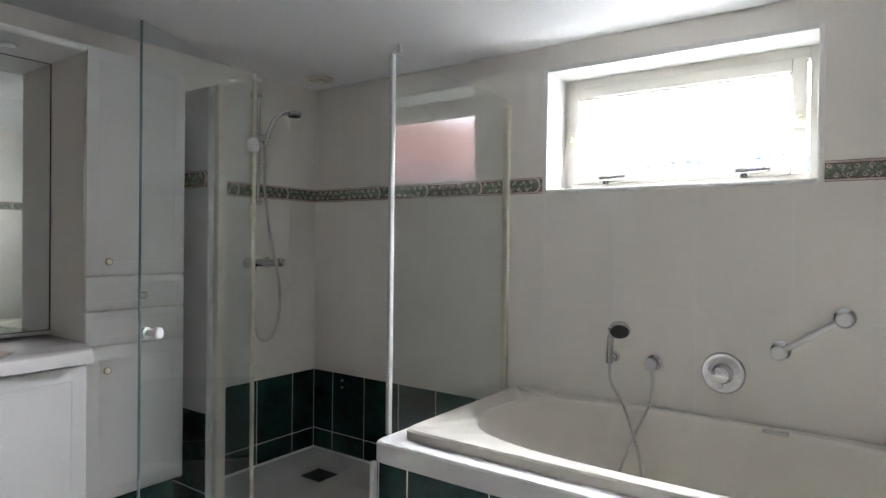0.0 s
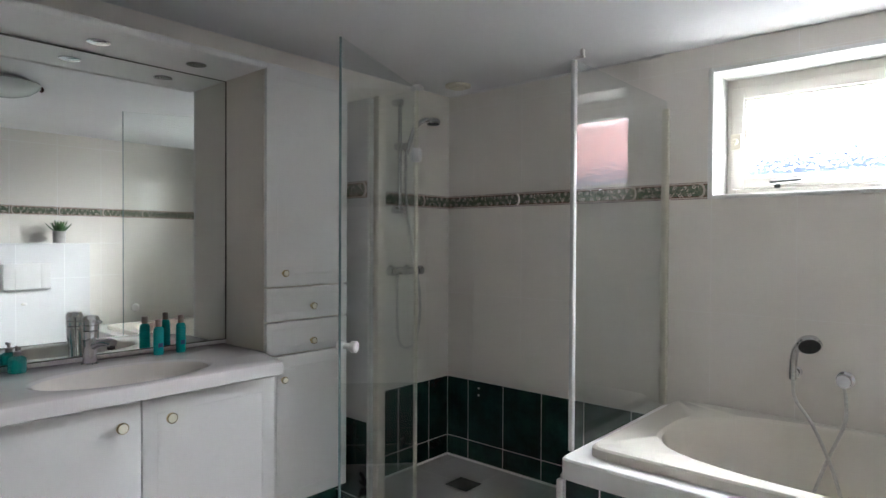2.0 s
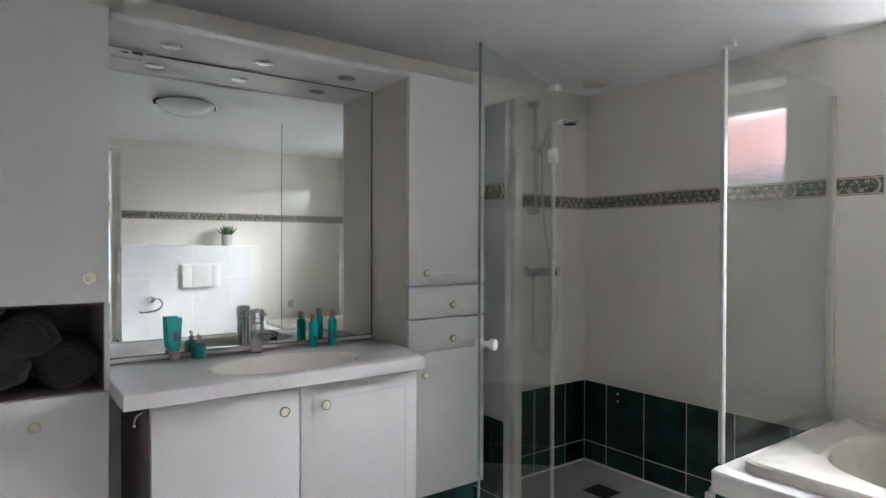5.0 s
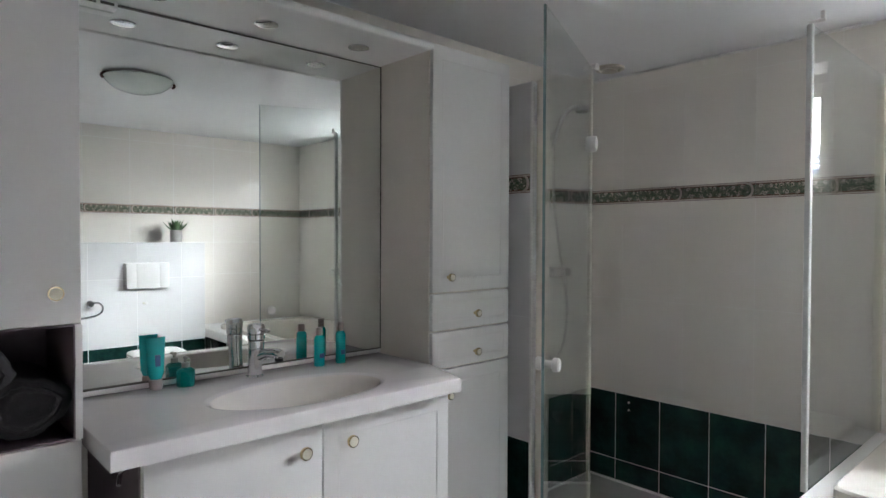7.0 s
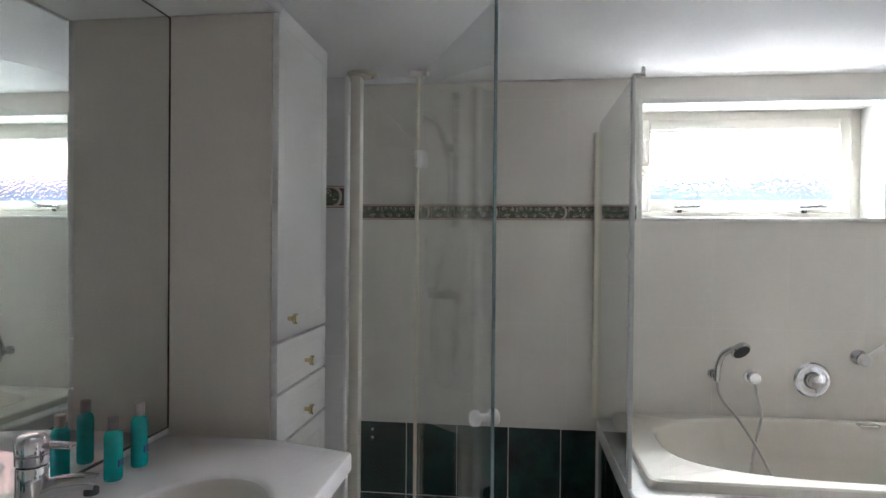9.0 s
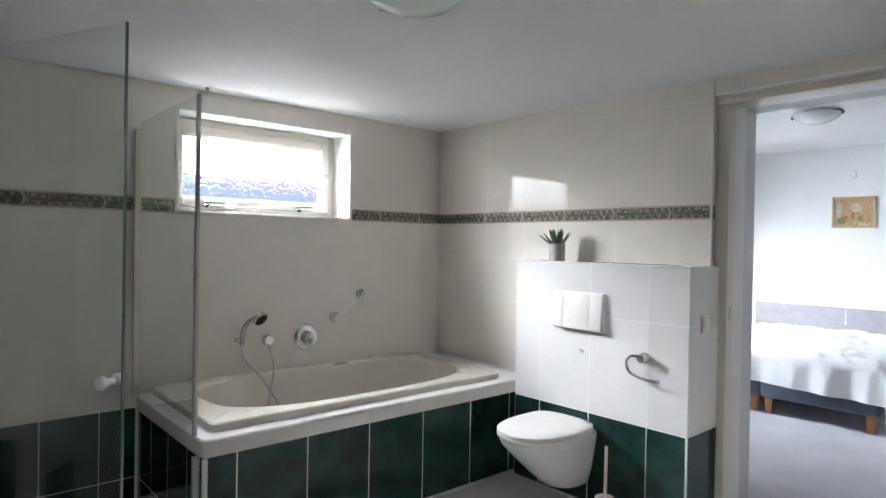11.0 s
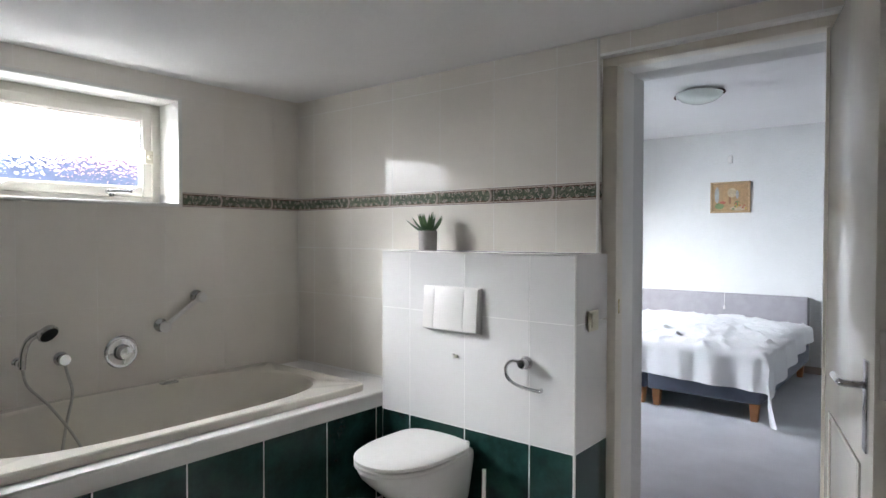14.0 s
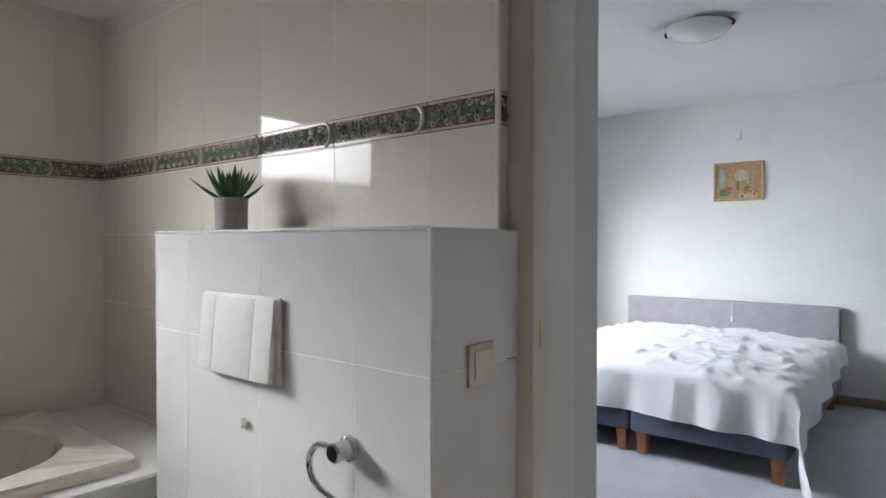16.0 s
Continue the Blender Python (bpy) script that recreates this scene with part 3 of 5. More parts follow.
LY0, LY1 = 0.103, 0.505
left = thing("tall_cabinet", "tall white lacquered cabinet with an open dark niche", "cabinet", (-2.33, 0.30, 0.20), "tall bathroom cabinets")
part("carcass", rbox((W, LY0, 0.215), (FX - 0.019, LY1, 0.818), 0.001, 1), M_CARCASS, left)
part("carcass", rbox((W, LY0, 1.080), (FX - 0.019, LY1, 1.962), 0.001, 1), M_CARCASS, left)
for y in (LY0, LY1 - 0.014):
    part("niche_side", rbox((W, y, 0.818), (FX, y + 0.014, 1.080)), M_LACQUER, left, smooth=0)
for lo, hi in (((W, LY0 + 0.014, 0.818), (W + 0.01, LY1 - 0.014, 1.080)), ((W + 0.01, LY0 + 0.014, 0.818), (FX - 0.004, LY1 - 0.014, 0.822)),
               ((W + 0.01, LY0 + 0.014, 1.076), (FX - 0.004, LY1 - 0.014, 1.080)), ((W + 0.01, LY0 + 0.014, 0.822), (FX - 0.004, LY0 + 0.017, 1.076)),
               ((W + 0.01, LY1 - 0.017, 0.822), (FX - 0.004, LY1 - 0.014, 1.076))):
    part("niche_lining", rbox(lo, hi), M_NICHE, left, "dark plum lining", smooth=0)
f = panel("door", FX - 0.018, LY0 + 0.002, LY1 - 0.002, 1.083, 1.962, left, False)
knob(FX, LY1 - 0.055, 1.155, f, 0.016)
f = panel("door", FX - 0.018, LY0 + 0.002, LY1 - 0.002, 0.215, 0.815, left, False)
knob(FX, 0.315, 0.742, f, 0.016)
part("plinth", rbox((W, LY0 + 0.01, 0.0), (FX - 0.06, LY1 - 0.01, 0.214)), M_GREEN, left)

vanity = thing("vanity_unit", "white vanity cabinet with two doors and ivory knobs", "cabinet", (-2.25, 1.05, 0.2))
VX = -2.020
part("carcass", rbox((W, 0.590, 0.215), (VX - 0.019, 1.512, 0.700), 0.001, 1), M_CARCASS, vanity)
for y in (0.590, 1.492):
    part("side_board", rbox((W, y, 0.700), (VX - 0.019, y + 0.020, 0.788)), M_CARCASS, vanity, smooth=0)
f = panel("door", VX - 0.018, 0.590, 1.045, 0.215, 0.780, vanity, False)
knob(VX, 0.984, 0.713, f, 0.017)
f = panel("door", VX - 0.018, 1.049, 1.512, 0.215, 0.780, vanity)
knob(VX, 1.131, 0.713, f, 0.017)
part("plinth", rbox((W, 0.60, 0.0), (VX - 0.06, 1.50, 0.214)), M_GREEN, vanity)
# shade in the slot beside the tall cabinet, put in as a dark board
part("side_shade", rbox((W, 0.5855, 0.215), (VX - 0.020, 0.5895, 0.788)), M_NICHE, vanity, "dark plum board standing for shade on the vanity side", smooth=0)
part("towel_hook", tube(curve_points([(VX - 0.10, 0.588, 0.745), (VX - 0.10, 0.570, 0.735), (VX - 0.08, 0.560, 0.715)], 5), 0.005, 8), M_CHROME, vanity)

top = thing("washbasin_top", "glossy cast marble countertop with a moulded oval basin", "washbasin", (-2.23, 1.05, 0.78))
CZ = 0.842
bxc, byc, bax, bay = -2.160, 1.060, 0.150, 0.262
m_ = 64
outer = []
x0, x1, y0, y1 = W + 0.004, -1.955, 0.508, 1.570
for i in range(m_):
    a = 2 * math.pi * i / m_
    c, s = math.cos(a), math.sin(a)
    k = 1 / max(abs(c), abs(s))
    px, py = (x0 + x1) / 2 + (x1 - x0) / 2 * c * k, (y0 + y1) / 2 + (y1 - y0) / 2 * s * k
    py = min(py, y1 - 0.30 * max(0.0, px - FX))      # the end by the tall cabinet runs off at a slant
    outer.append((px, py))


def oval(kx, ky, z, dx=0.0):
    return [(bxc + dx + bax * kx * math.cos(2 * math.pi * i / m_), byc + bay * ky * math.sin(2 * math.pi * i / m_), z) for i in range(m_)]


def shrink(d, z):
    return [((x0 + x1) / 2 + (px - (x0 + x1) / 2) * (1 - 2 * d / (x1 - x0)), (y0 + y1) / 2 + (py - (y0 + y1) / 2) * (1 - 2 * d / (y1 - y0)), z) for px, py in outer]


part("slab", loft([oval(1.12, 1.06, CZ - 0.044), shrink(0.0, CZ - 0.044), shrink(0, CZ - 0.006), shrink(0.002, CZ - 0.002), shrink(0.006, CZ), oval(1.10, 1.07, CZ), oval(1.05, 1.035, CZ - 0.0012), oval(1.0, 1.0, CZ - 0.006)],
                  cap_start=False, cap_end=False), M_STONE_TOP, top)
part("bowl", loft([oval(1.0, 1.0, CZ - 0.006), oval(0.95, 0.965, CZ - 0.018), oval(0.88, 0.92, CZ - 0.045), oval(0.72, 0.78, CZ - 0.09), oval(0.45, 0.5, CZ - 0.118), oval(0.12, 0.08, CZ - 0.124)],
                  cap_start=False), M_BASIN, top, smooth=60)
part("upstand", rbox((W + 0.004, 0.515, CZ), (-2.462, TY0 - 0.003, 0.858), 0.004), M_STONE_TOP, top)
part("waste", lathe([(0.020, 0), (0.022, 0.003), (0.012, 0.004)], 18, (bxc, byc, CZ - 0.1235)), M_CHROME, top)
part("overflow_hole", lathe([(0.011, 0.0), (0.013, -0.004), (0.008, -0.005)], 16, (bxc + 0.05, byc + 0.214, CZ - 0.042), "y"), M_DARK, top)

mirror = thing("wall_mirror", "large frameless mirror above the washbasin", "mirror", (-2.48, 1.06, 0.87))
bm = rbox((-2.480, 0.512, 0.8615), (-2.468, TY0 - 0.005, 1.925))
bmesh.ops.rotate(bm, verts=bm.verts[:], cent=(-2.474, 1.04, 1.4), matrix=Matrix.Rotation(radians(-0.38), 3, "Z"))
part("glass", bm, M_MIRROR, mirror, smooth=0)
part("edge", rbox((-2.499, TY0 - 0.005, 0.8615), (-2.463, TY0 - 0.001, 1.925)), M_SEAM, mirror, smooth=0)
part("edge", rbox((-2.499, 0.512, 0.858), (-2.463, TY0 - 0.001, 0.8615)), M_SEAM, mirror, smooth=0)
part("edge", rbox((-2.499, 0.512, 1.925), (-2.463, TY0 - 0.001, 1.9275)), M_SEAM, mirror, smooth=0)

canopy = thing("light_canopy", "white canopy with recessed spotlights between the tall cabinets", "light canopy", (-2.33, 1.04, 1.93))
part("board", rbox((W, LY1 + 0.001, 1.930), (FX - 0.012, TY0 - 0.001, 1.946), 0.001, 1), M_LACQUER, canopy)
part("front_rail", rbox((FX - 0.012, LY1 + 0.001, 1.926), (FX + 0.012, TY0 - 0.001, 1.952), 0.010, 4), M_LACQUER, canopy)
part("top_board", rbox((W, LY1 + 0.001, 1.947), (FX - 0.014, TY0 - 0.001, 1.953)), M_LACQUER, canopy, smooth=0)
for y in (0.713, 1.035, 1.373):
    ring = part("spot_ring", lathe([(0.028, 1.930), (0.036, 1.929), (0.036, 1.926), (0.028, 1.924)], 24, (-2.325, y, 0)), M_CHROME, canopy)
    part("spot_lens", lathe([(0.027, 1.928), (0.027, 1.926), (0.015, 1.9255)], 20, (-2.325, y, 0)), M_OPAL, ring)

fitting = thing("light_fitting", "small white fitting with dark slots at the mirror top", "fitting", (-2.45, 0.58, 1.90))
part("body", rbox((-2.466, 0.507, 1.902), (-2.428, 0.652, 1.922), 0.004), M_PLASTIC, fitting)
part("slot", rbox((-2.4285, 0.575, 1.907), (-2.4265, 0.598, 1.912), 0), M_SEAM, fitting, smooth=0)
part("slot", rbox((-2.4285, 0.608, 1.908), (-2.4265, 0.642, 1.916), 0), M_SEAM, fitting, smooth=0)

# ---- shower ----
stub = structure("wall_stub", rbox((W, 2.067 + TH, -0.01), (-2.138 - TH, 2.155, STUB_H)), M_GROUT, "short tiled wall beside the shower", smooth=0)
structure("trim", rbox((-2.1375, 2.060, 0.0), (-2.1255, 2.075, STUB_H), 0.003), M_WHITE_PAINT, "white corner trim on the shower wall")

shower = thing("shower_enclosure", "shower enclosure of clear glass in white aluminium profiles, door open", "shower", (-1.6, 2.2, 0))
GZ0, GZ1 = 0.03, 1.907
part("wall_profile", rbox((-2.125, 2.085, 0.0), (-2.090, 2.130, GZ1), 0.004), M_CREAM_PAINT, shower)
HX, HY = -1.900, 2.140
g = part("fixed_panel", rbox((-2.092, 2.120, GZ0), (HX - 0.006, 2.126, GZ1)), M_GLASS, shower, "narrow fixed glass panel", smooth=0)
g.visible_shadow = False
part("hinge_profile", rbox((HX - 0.006, 2.116, GZ0), (HX + 0.004, 2.132, GZ1), 0.002), M_IVORY, shower)
fx, fy = -1.615, 1.482
ang = math.degrees(math.atan2(fy - HY, fx - HX))
length = math.hypot(fx - HX, fy - HY)


def swing(bm):
    bmesh.ops.transform(bm, matrix=pose(HX, HY, 0, 0, 0, ang), verts=bm.verts)
    return bm


g = part("door_glass", swing(rbox((0.012, -0.003, GZ0), (length - 0.003, 0.003, GZ1))), M_GLASS, shower, "open clear glass shower door", smooth=0)
g.visible_shadow = False
part("glass_edge", swing(rbox((length - 0.003, -0.0035, GZ0), (length + 0.001, 0.0035, GZ1))), M_GLASS_EDGE, g, smooth=0)
for side in (1, -1):
    bm = lathe([(0.010, 0.0), (0.010, 0.012), (0.019, 0.016), (0.019, 0.030), (0.015, 0.034)], 20, (length - 0.055, 0.0, 0.930), "y")
    if side < 0:
        bmesh.ops.transform(bm, matrix=Matrix.Diagonal((1, -1, 1, 1)), verts=bm.verts)
    part("door_knob", swing(bm), M_PLASTIC, g, "white round knob")
for z in (1.63, 0.10):
    part("hinge_cap", swing(lathe([(0.012, -0.022), (0.028, -0.018), (0.030, 0.0), (0.028, 0.018), (0.012, 0.022)], 20, (0.035, 0.0, z), "y", sx=0.75)), M_PLASTIC, shower)
part("top_pivot", rbox((HX - 0.03, 2.115, GZ1), (HX + 0.02, 2.150, GZ1 + 0.018), 0.004), M_PLASTIC, shower)
PXX, PYY = -1.183, 2.162
part("post", rbox((BTX0 - 0.022, 2.128, 0.0), (BTX0 + 0.004, 2.152, 0.460), 0.003), M_ALU, shower)
part("post", rbox((PXX - 0.008, PYY, 0.533), (PXX + 0.008, PYY + 0.020, GZ1), 0.003), M_ALU, shower)
part("post_clip", rbox((PXX - 0.004, PYY + 0.004, GZ1), (PXX + 0.040, PYY + 0.016, GZ1 + 0.010), 0.003), M_PLASTIC, shower)
part("post_clip", rbox((PXX + 0.026, PYY + 0.003, GZ1 + 0.009), (PXX + 0.038, PYY + 0.017, GZ1 + 0.032), 0.003), M_PLASTIC, shower)
g = part("side_panel", rbox((-1.184, PYY + 0.020, 0.536), (-1.178, 3.008, GZ1)), M_GLASS, shower, "fixed glass side panel on the bath rim", smooth=0)
g.visible_shadow = False
part("wall_strip", rbox((-1.202, 3.006, 0.533), (-1.172, N + 0.001, 1.876), 0.003), M_IVORY, shower)
part("top_bracket", tube([(HX - 0.03, 2.145, GZ1 + 0.026), (HX + 0.035, 2.110, GZ1 + 0.008)], 0.008, 8), M_PLASTIC, shower)

rs = random.Random(21)
structure("sealant_bead", tube([(W + 0.03 * i, N - 0.003, H - 0.004 + rs.uniform(-0.002, 0.002)) for i in range(44)], 0.005, 7, taper=[rs.uniform(0.6, 1.3) for _ in range(44)]), M_PLASTIC, "uneven cream sealant along the shower ceiling")

set_ = thing("shower_set", "chrome sliding rail with hand shower and hose", "shower set", (-2.46, 2.57, 1.4))
part("rail", tube([(-2.450, 2.570, 1.42), (-2.450, 2.570, 2.03)], 0.011, 14), M_CHROME, set_)
for z in (1.435, 2.012):
    part("bracket", rbox((-2.499, 2.552, z - 0.018), (-2.436, 2.588, z + 0.018), 0.006), M_CHROME, set_)
part("slider", rbox((-2.475, 2.545, 1.755), (-2.415, 2.605, 1.795), 0.008), M_CHROME, set_)
hs = part("handset", tube(curve_points([(-2.425, 2.595, 1.74), (-2.418, 2.615, 1.81), (-2.405, 2.645, 1.885), (-2.385, 2.690, 1.925), (-2.37, 2.73, 1.928)], 6), 0.013, 12), M_CHROME, set_)
part("spray_head", lathe([(0.012, 0.030), (0.036, 0.020), (0.040, 0.004), (0.036, -0.004)], 22, (-2.365, 2.742, 1.915)), M_CHROME, hs)
part("spray_face", lathe([(0.034, 0), (0.033, -0.003), (0.02, -0.004)], 20, (-2.365, 2.742, 1.911)), M_DARK, hs)
part("hose", tube(curve_points([(-2.425, 2.592, 1.74), (-2.430, 2.600, 1.50), (-2.425, 2.640, 1.25), (-2.415, 2.690, 1.00), (-2.415, 2.690, 0.83), (-2.42, 2.655, 0.72), (-2.43, 2.605, 0.69), (-2.44, 2.56, 0.74), (-2.44, 2.545, 0.90), (-2.44, 2.545, 1.085)], 8), 0.0075, 8), M_HOSE, set_)
mix_ = thing("shower_mixer", "chrome thermostatic bar mixer on the tiled wall", "shower mixer", (-2.46, 2.61, 1.11))
part("body", lathe([(0.019, -0.085), (0.021, -0.08), (0.021, 0.08), (0.019, 0.085)], 18, (-2.440, 2.610, 1.110), "y"), M_CHROME, mix_)
for s in (-1, 1):
    part("knob", lathe([(0.022, s * 0.087), (0.025, s * 0.092), (0.025, s * 0.120), (0.020, s * 0.126)], 16, (-2.440, 2.610, 1.110), "y"), M_CHROME, mix_)
    part("wall_union", lathe([(0.030, 0.0), (0.030, 0.008), (0.016, 0.014), (0.016, 0.045)], 18, (-2.499, 2.610 + s * 0.06, 1.110), "x"), M_CHROME, mix_)
part("outlet", lathe([(0.009, -0.034), (0.011, -0.032), (0.011, 0.0)], 14, (-2.440, 2.545, 1.105)), M_CHROME, mix_)

drain = thing("floor_drain", "dark square grate in the shower floor", "floor drain", (-2.12, 2.72, 0))
bm = rbox((-2.19, 2.655, 0.0), (-2.05, 2.785, 0.003), 0.001, 1)
part("grate_frame", bm, M_DARK, drain)
for i in range(6):
    part("grate_bar", rbox((-2.18, 2.668 + i * 0.019, 0.003), (-2.06, 2.676 + i * 0.019, 0.0045)), M_DARK, drain, smooth=0)
for z in (0.385, 0.425):
    plug = thing("screw_plug", "tiny white screw plug in a green tile", "screw plug", (-2.262, N, z), "screw plugs")
    part("cap", lathe([(0.006, 0), (0.006, -0.003), (0.003, -0.004)], 10, (-2.262, N, z), "y"), M_PLASTIC, plug)
vent = thing("ceiling_vent", "round cream extractor vent in the ceiling", "air vent", (-2.28, 2.85, 2.13))
part("rim", lathe([(0.072, H), (0.070, H - 0.010), (0.052, H - 0.014), (0.050, H - 0.004)], 32, (-2.28, 2.85, 0)), M_IVORY, vent)
part("disc", lathe([(0.010, H - 0.002), (0.040, H - 0.014), (0.040, H - 0.020), (0.012, H - 0.024)], 28, (-2.28, 2.85, 0)), M_IVORY, vent)

# ---- bath fittings on the window wall ----
bs = thing("bath_shower", "chrome hand shower in a wall holder with a metal hose", "hand shower", (-0.64, N, 0.75))
part("holder", lathe([(0.024, 0), (0.024, -0.008), (0.017, -0.014), (0.017, -0.055)], 18, (-0.655, N, 0.755), "y"), M_CHROME, bs)
hb = part("handset", tube(curve_points([(-0.655, 2.970, 0.735), (-0.652, 2.965, 0.80), (-0.640, 2.945, 0.855), (-0.615, 2.915, 0.885), (-0.59, 2.89, 0.893)], 6), 0.014, 12), M_CHROME, bs)
bm = lathe([(0.014, 0.028), (0.040, 0.016), (0.044, 0.0), (0.040, -0.006)], 22, (0, 0, 0))
bmesh.ops.transform(bm, matrix=pose(-0.583, 2.880, 0.886, -48, -25, 0), verts=bm.verts)
part("spray_head", bm, M_CHROME, hb)
bm = lathe([(0.038, -0.004), (0.036, -0.008), (0.02, -0.009)], 22, (0, 0, 0))
bmesh.ops.transform(bm, matrix=pose(-0.583, 2.880, 0.886, -48, -25, 0), verts=bm.verts)
part("spray_face", bm, M_DARK, hb)
part("wall_outlet", lathe([(0.032, 0), (0.032, -0.008), (0.022, -0.013), (0.022, -0.040), (0.026, -0.044), (0.024, -0.056)], 20, (-0.487, N, 0.748), "y"), M_CHROME, bs)
part("hose", tube(curve_points([(-0.655, 2.970, 0.735), (-0.640, 2.950, 0.66), (-0.575, 2.925, 0.575), (-0.50, 2.86, 0.44), (-0.45, 2.80, 0.30), (-0.42, 2.72, 0.17), (-0.50, 2.62, 0.158), (-0.60, 2.68, 0.165), (-0.575, 2.80, 0.28), (-0.52, 2.88, 0.47), (-0.475, 2.93, 0.60), (-0.478, 2.975, 0.68), (-0.487, 2.985, 0.735)], 8), 0.0065, 8), M_HOSE, bs)
mk = thing("bath_mixer", "large round chrome mixer plate on the tiled wall", "bath mixer", (-0.224, N, 0.741))
part("plate", lathe([(0.078, 0), (0.080, -0.006), (0.074, -0.014), (0.060, -0.011), (0.052, -0.014)], 40, (-0.224, N, 0.741), "y"), M_CHROME, mk)
part("handle", lathe([(0.040, -0.012), (0.038, -0.030), (0.030, -0.044), (0.034, -0.052), (0.030, -0.066), (0.016, -0.070)], 28, (-0.224, N, 0.741), "y"), M_CHROME, mk)
part("lever", rbox((-0.232, 2.965, 0.690), (-0.216, 2.982, 0.735), 0.005), M_CHROME, mk)
gb = thing("grab_bar", "short sloping grab bar with chrome and white end caps", "grab bar", (0.07, N, 0.9))
ga, gc = Vector((-0.030, N, 0.850)), Vector((0.165, N, 0.985))
part("bar", tube([ga + Vector((0, -0.055, 0)), gc + Vector((0, -0.055, 0))], 0.011, 14), M_BATH_RIM, gb)
for p in (ga, gc):
    part("rosette", lathe([(0.034, 0), (0.034, -0.010), (0.028, -0.016), (0.016, -0.022), (0.016, -0.050)], 22, p, "y"), M_CHROME, gb)
    part("end_cap", lathe([(0.018, -0.045), (0.027, -0.050), (0.028, -0.066), (0.022, -0.072)], 20, p + Vector((0, 0, -0.004)), "y"), M_PLASTIC, gb)

# ---- toilet and what hangs on its box ----
wc = thing("toilet", "white wall-hung toilet with closed lid", "toilet", (KX, 1.60, 0.1))
WY = 1.615
nn = 40


def dring(xb, xf, w, z, e=2.3):
    """A D-shaped ring: flat at the wall xb, round at the front xf."""
    pts = []
    for i in range(nn):
        a = 2 * math.pi * i / nn
        c, s = math.cos(a), math.sin(a)
        xm = xb + (xf - xb) * 0.42
        if c > 0:
            x = xm + (xb - xm) * abs(c) ** 0.35
        else:
            x = xm + (xf - xm) * abs(c) ** (2 / e)
        pts.append((x, WY + w * math.copysign(abs(s) ** (2 / e), s), z))
    return pts


part("bowl", loft([dring(KX - 0.001, 0.42, 0.085, 0.105), dring(KX - 0.001, 0.36, 0.105, 0.125), dring(KX - 0.001, 0.27, 0.135, 0.20), dring(KX - 0.001, 0.165, 0.160, 0.29),
                   dring(KX - 0.001, 0.095, 0.176, 0.355), dring(KX - 0.001, 0.078, 0.180, 0.385), dring(KX - 0.001, 0.085, 0.176, 0.396)]), M_CERAMIC, wc, smooth=60)
part("seat", loft([dring(0.545, 0.078, 0.178, 0.397), dring(0.548, 0.068, 0.186, 0.402), dring(0.548, 0.068, 0.186, 0.412), dring(0.545, 0.075, 0.180, 0.416)]), M_PLASTIC, wc, smooth=50)
part("lid", loft([dring(0.545, 0.076, 0.180, 0.417), dring(0.550, 0.068, 0.187, 0.421), dring(0.550, 0.068, 0.187, 0.432), dring(0.545, 0.082, 0.176, 0.440), dring(0.52, 0.14, 0.13, 0.445)]), M_PLASTIC, wc, smooth=50)
part("hinge", rbox((0.540, WY - 0.12, 0.398), (0.575, WY + 0.12, 0.425), 0.008), M_PLASTIC, wc)
part("fixing_cap", lathe([(0.011, 0), (0.009, -0.004)], 14, (0.50, WY - 0.158, 0.33), "y"), M_CHROME, wc)

fp = thing("flush_plate", "white plastic dual flush plate on the tiled box", "flush plate", (KX, 1.61, 0.98))
bm = rbox((KX - 0.012, 1.447, 0.885), (KX - 0.001, 1.773, 1.085), 0.006, 2)
part("plate", bm, M_PLASTIC, fp)
for y0, y1 in ((1.460, 1.5335), (1.5345, 1.700), (1.701, 1.762)):
    bm = rbox((KX - 0.034, y0, 0.893), (KX - 0.011, y1, 1.080), 0.0012, 2)
    for v in bm.verts:
        if v.co.x < KX - 0.02:
            v.co.x += 0.016 * (v.co.z - 0.895) / 0.18
    part("button", bm, M_PLASTIC, fp)
cap = thing("wall_button", "small white round cap on the tiled box", "wall cap", (KX, 1.60, 0.776))
part("cap", lathe([(0.011, 0), (0.011, -0.010), (0.008, -0.013)], 16, (KX, 1.603, 0.776), "x"), M_PLASTIC, cap)
part("tab", rbox((KX - 0.012, 1.578, 0.770), (KX - 0.001, 1.594, 0.784), 0.003), M_IVORY, cap)

ring_holder = thing("towel_ring", "open chrome towel ring on the tiled box", "towel ring", (KX, 1.22, 0.770))
part("rosette", lathe([(0.026, 0), (0.026, -0.010), (0.020, -0.015), (0.020, -0.046), (0.016, -0.050)], 22, (KX, 1.225, 0.796), "x"), M_CHROME, ring_holder)
part("ring", tube(curve_points([(KX - 0.040, 1.235, 0.805), (KX - 0.043, 1.275, 0.802), (KX - 0.045, 1.298, 0.775), (KX - 0.045, 1.292, 0.738), (KX - 0.045, 1.260, 0.714), (KX - 0.045, 1.20, 0.702), (KX - 0.045, 1.140, 0.700), (KX - 0.047, 1.130, 0.710)], 7), 0.007, 10), M_CHROME, ring_holder)

switch = thing("light_switch", "square ivory light switch on the side of the box", "light switch", (0.74, KY0, 0.97))
part("plate", rbox((0.698, KY0 - 0.010, 0.930), (0.782, KY0 - 0.001, 1.012), 0.003), M_IVORY, switch)
part("rocker", rbox((0.712, KY0 - 0.014, 0.943), (0.770, KY0 - 0.009, 1.000), 0.002), M_IVORY, switch)

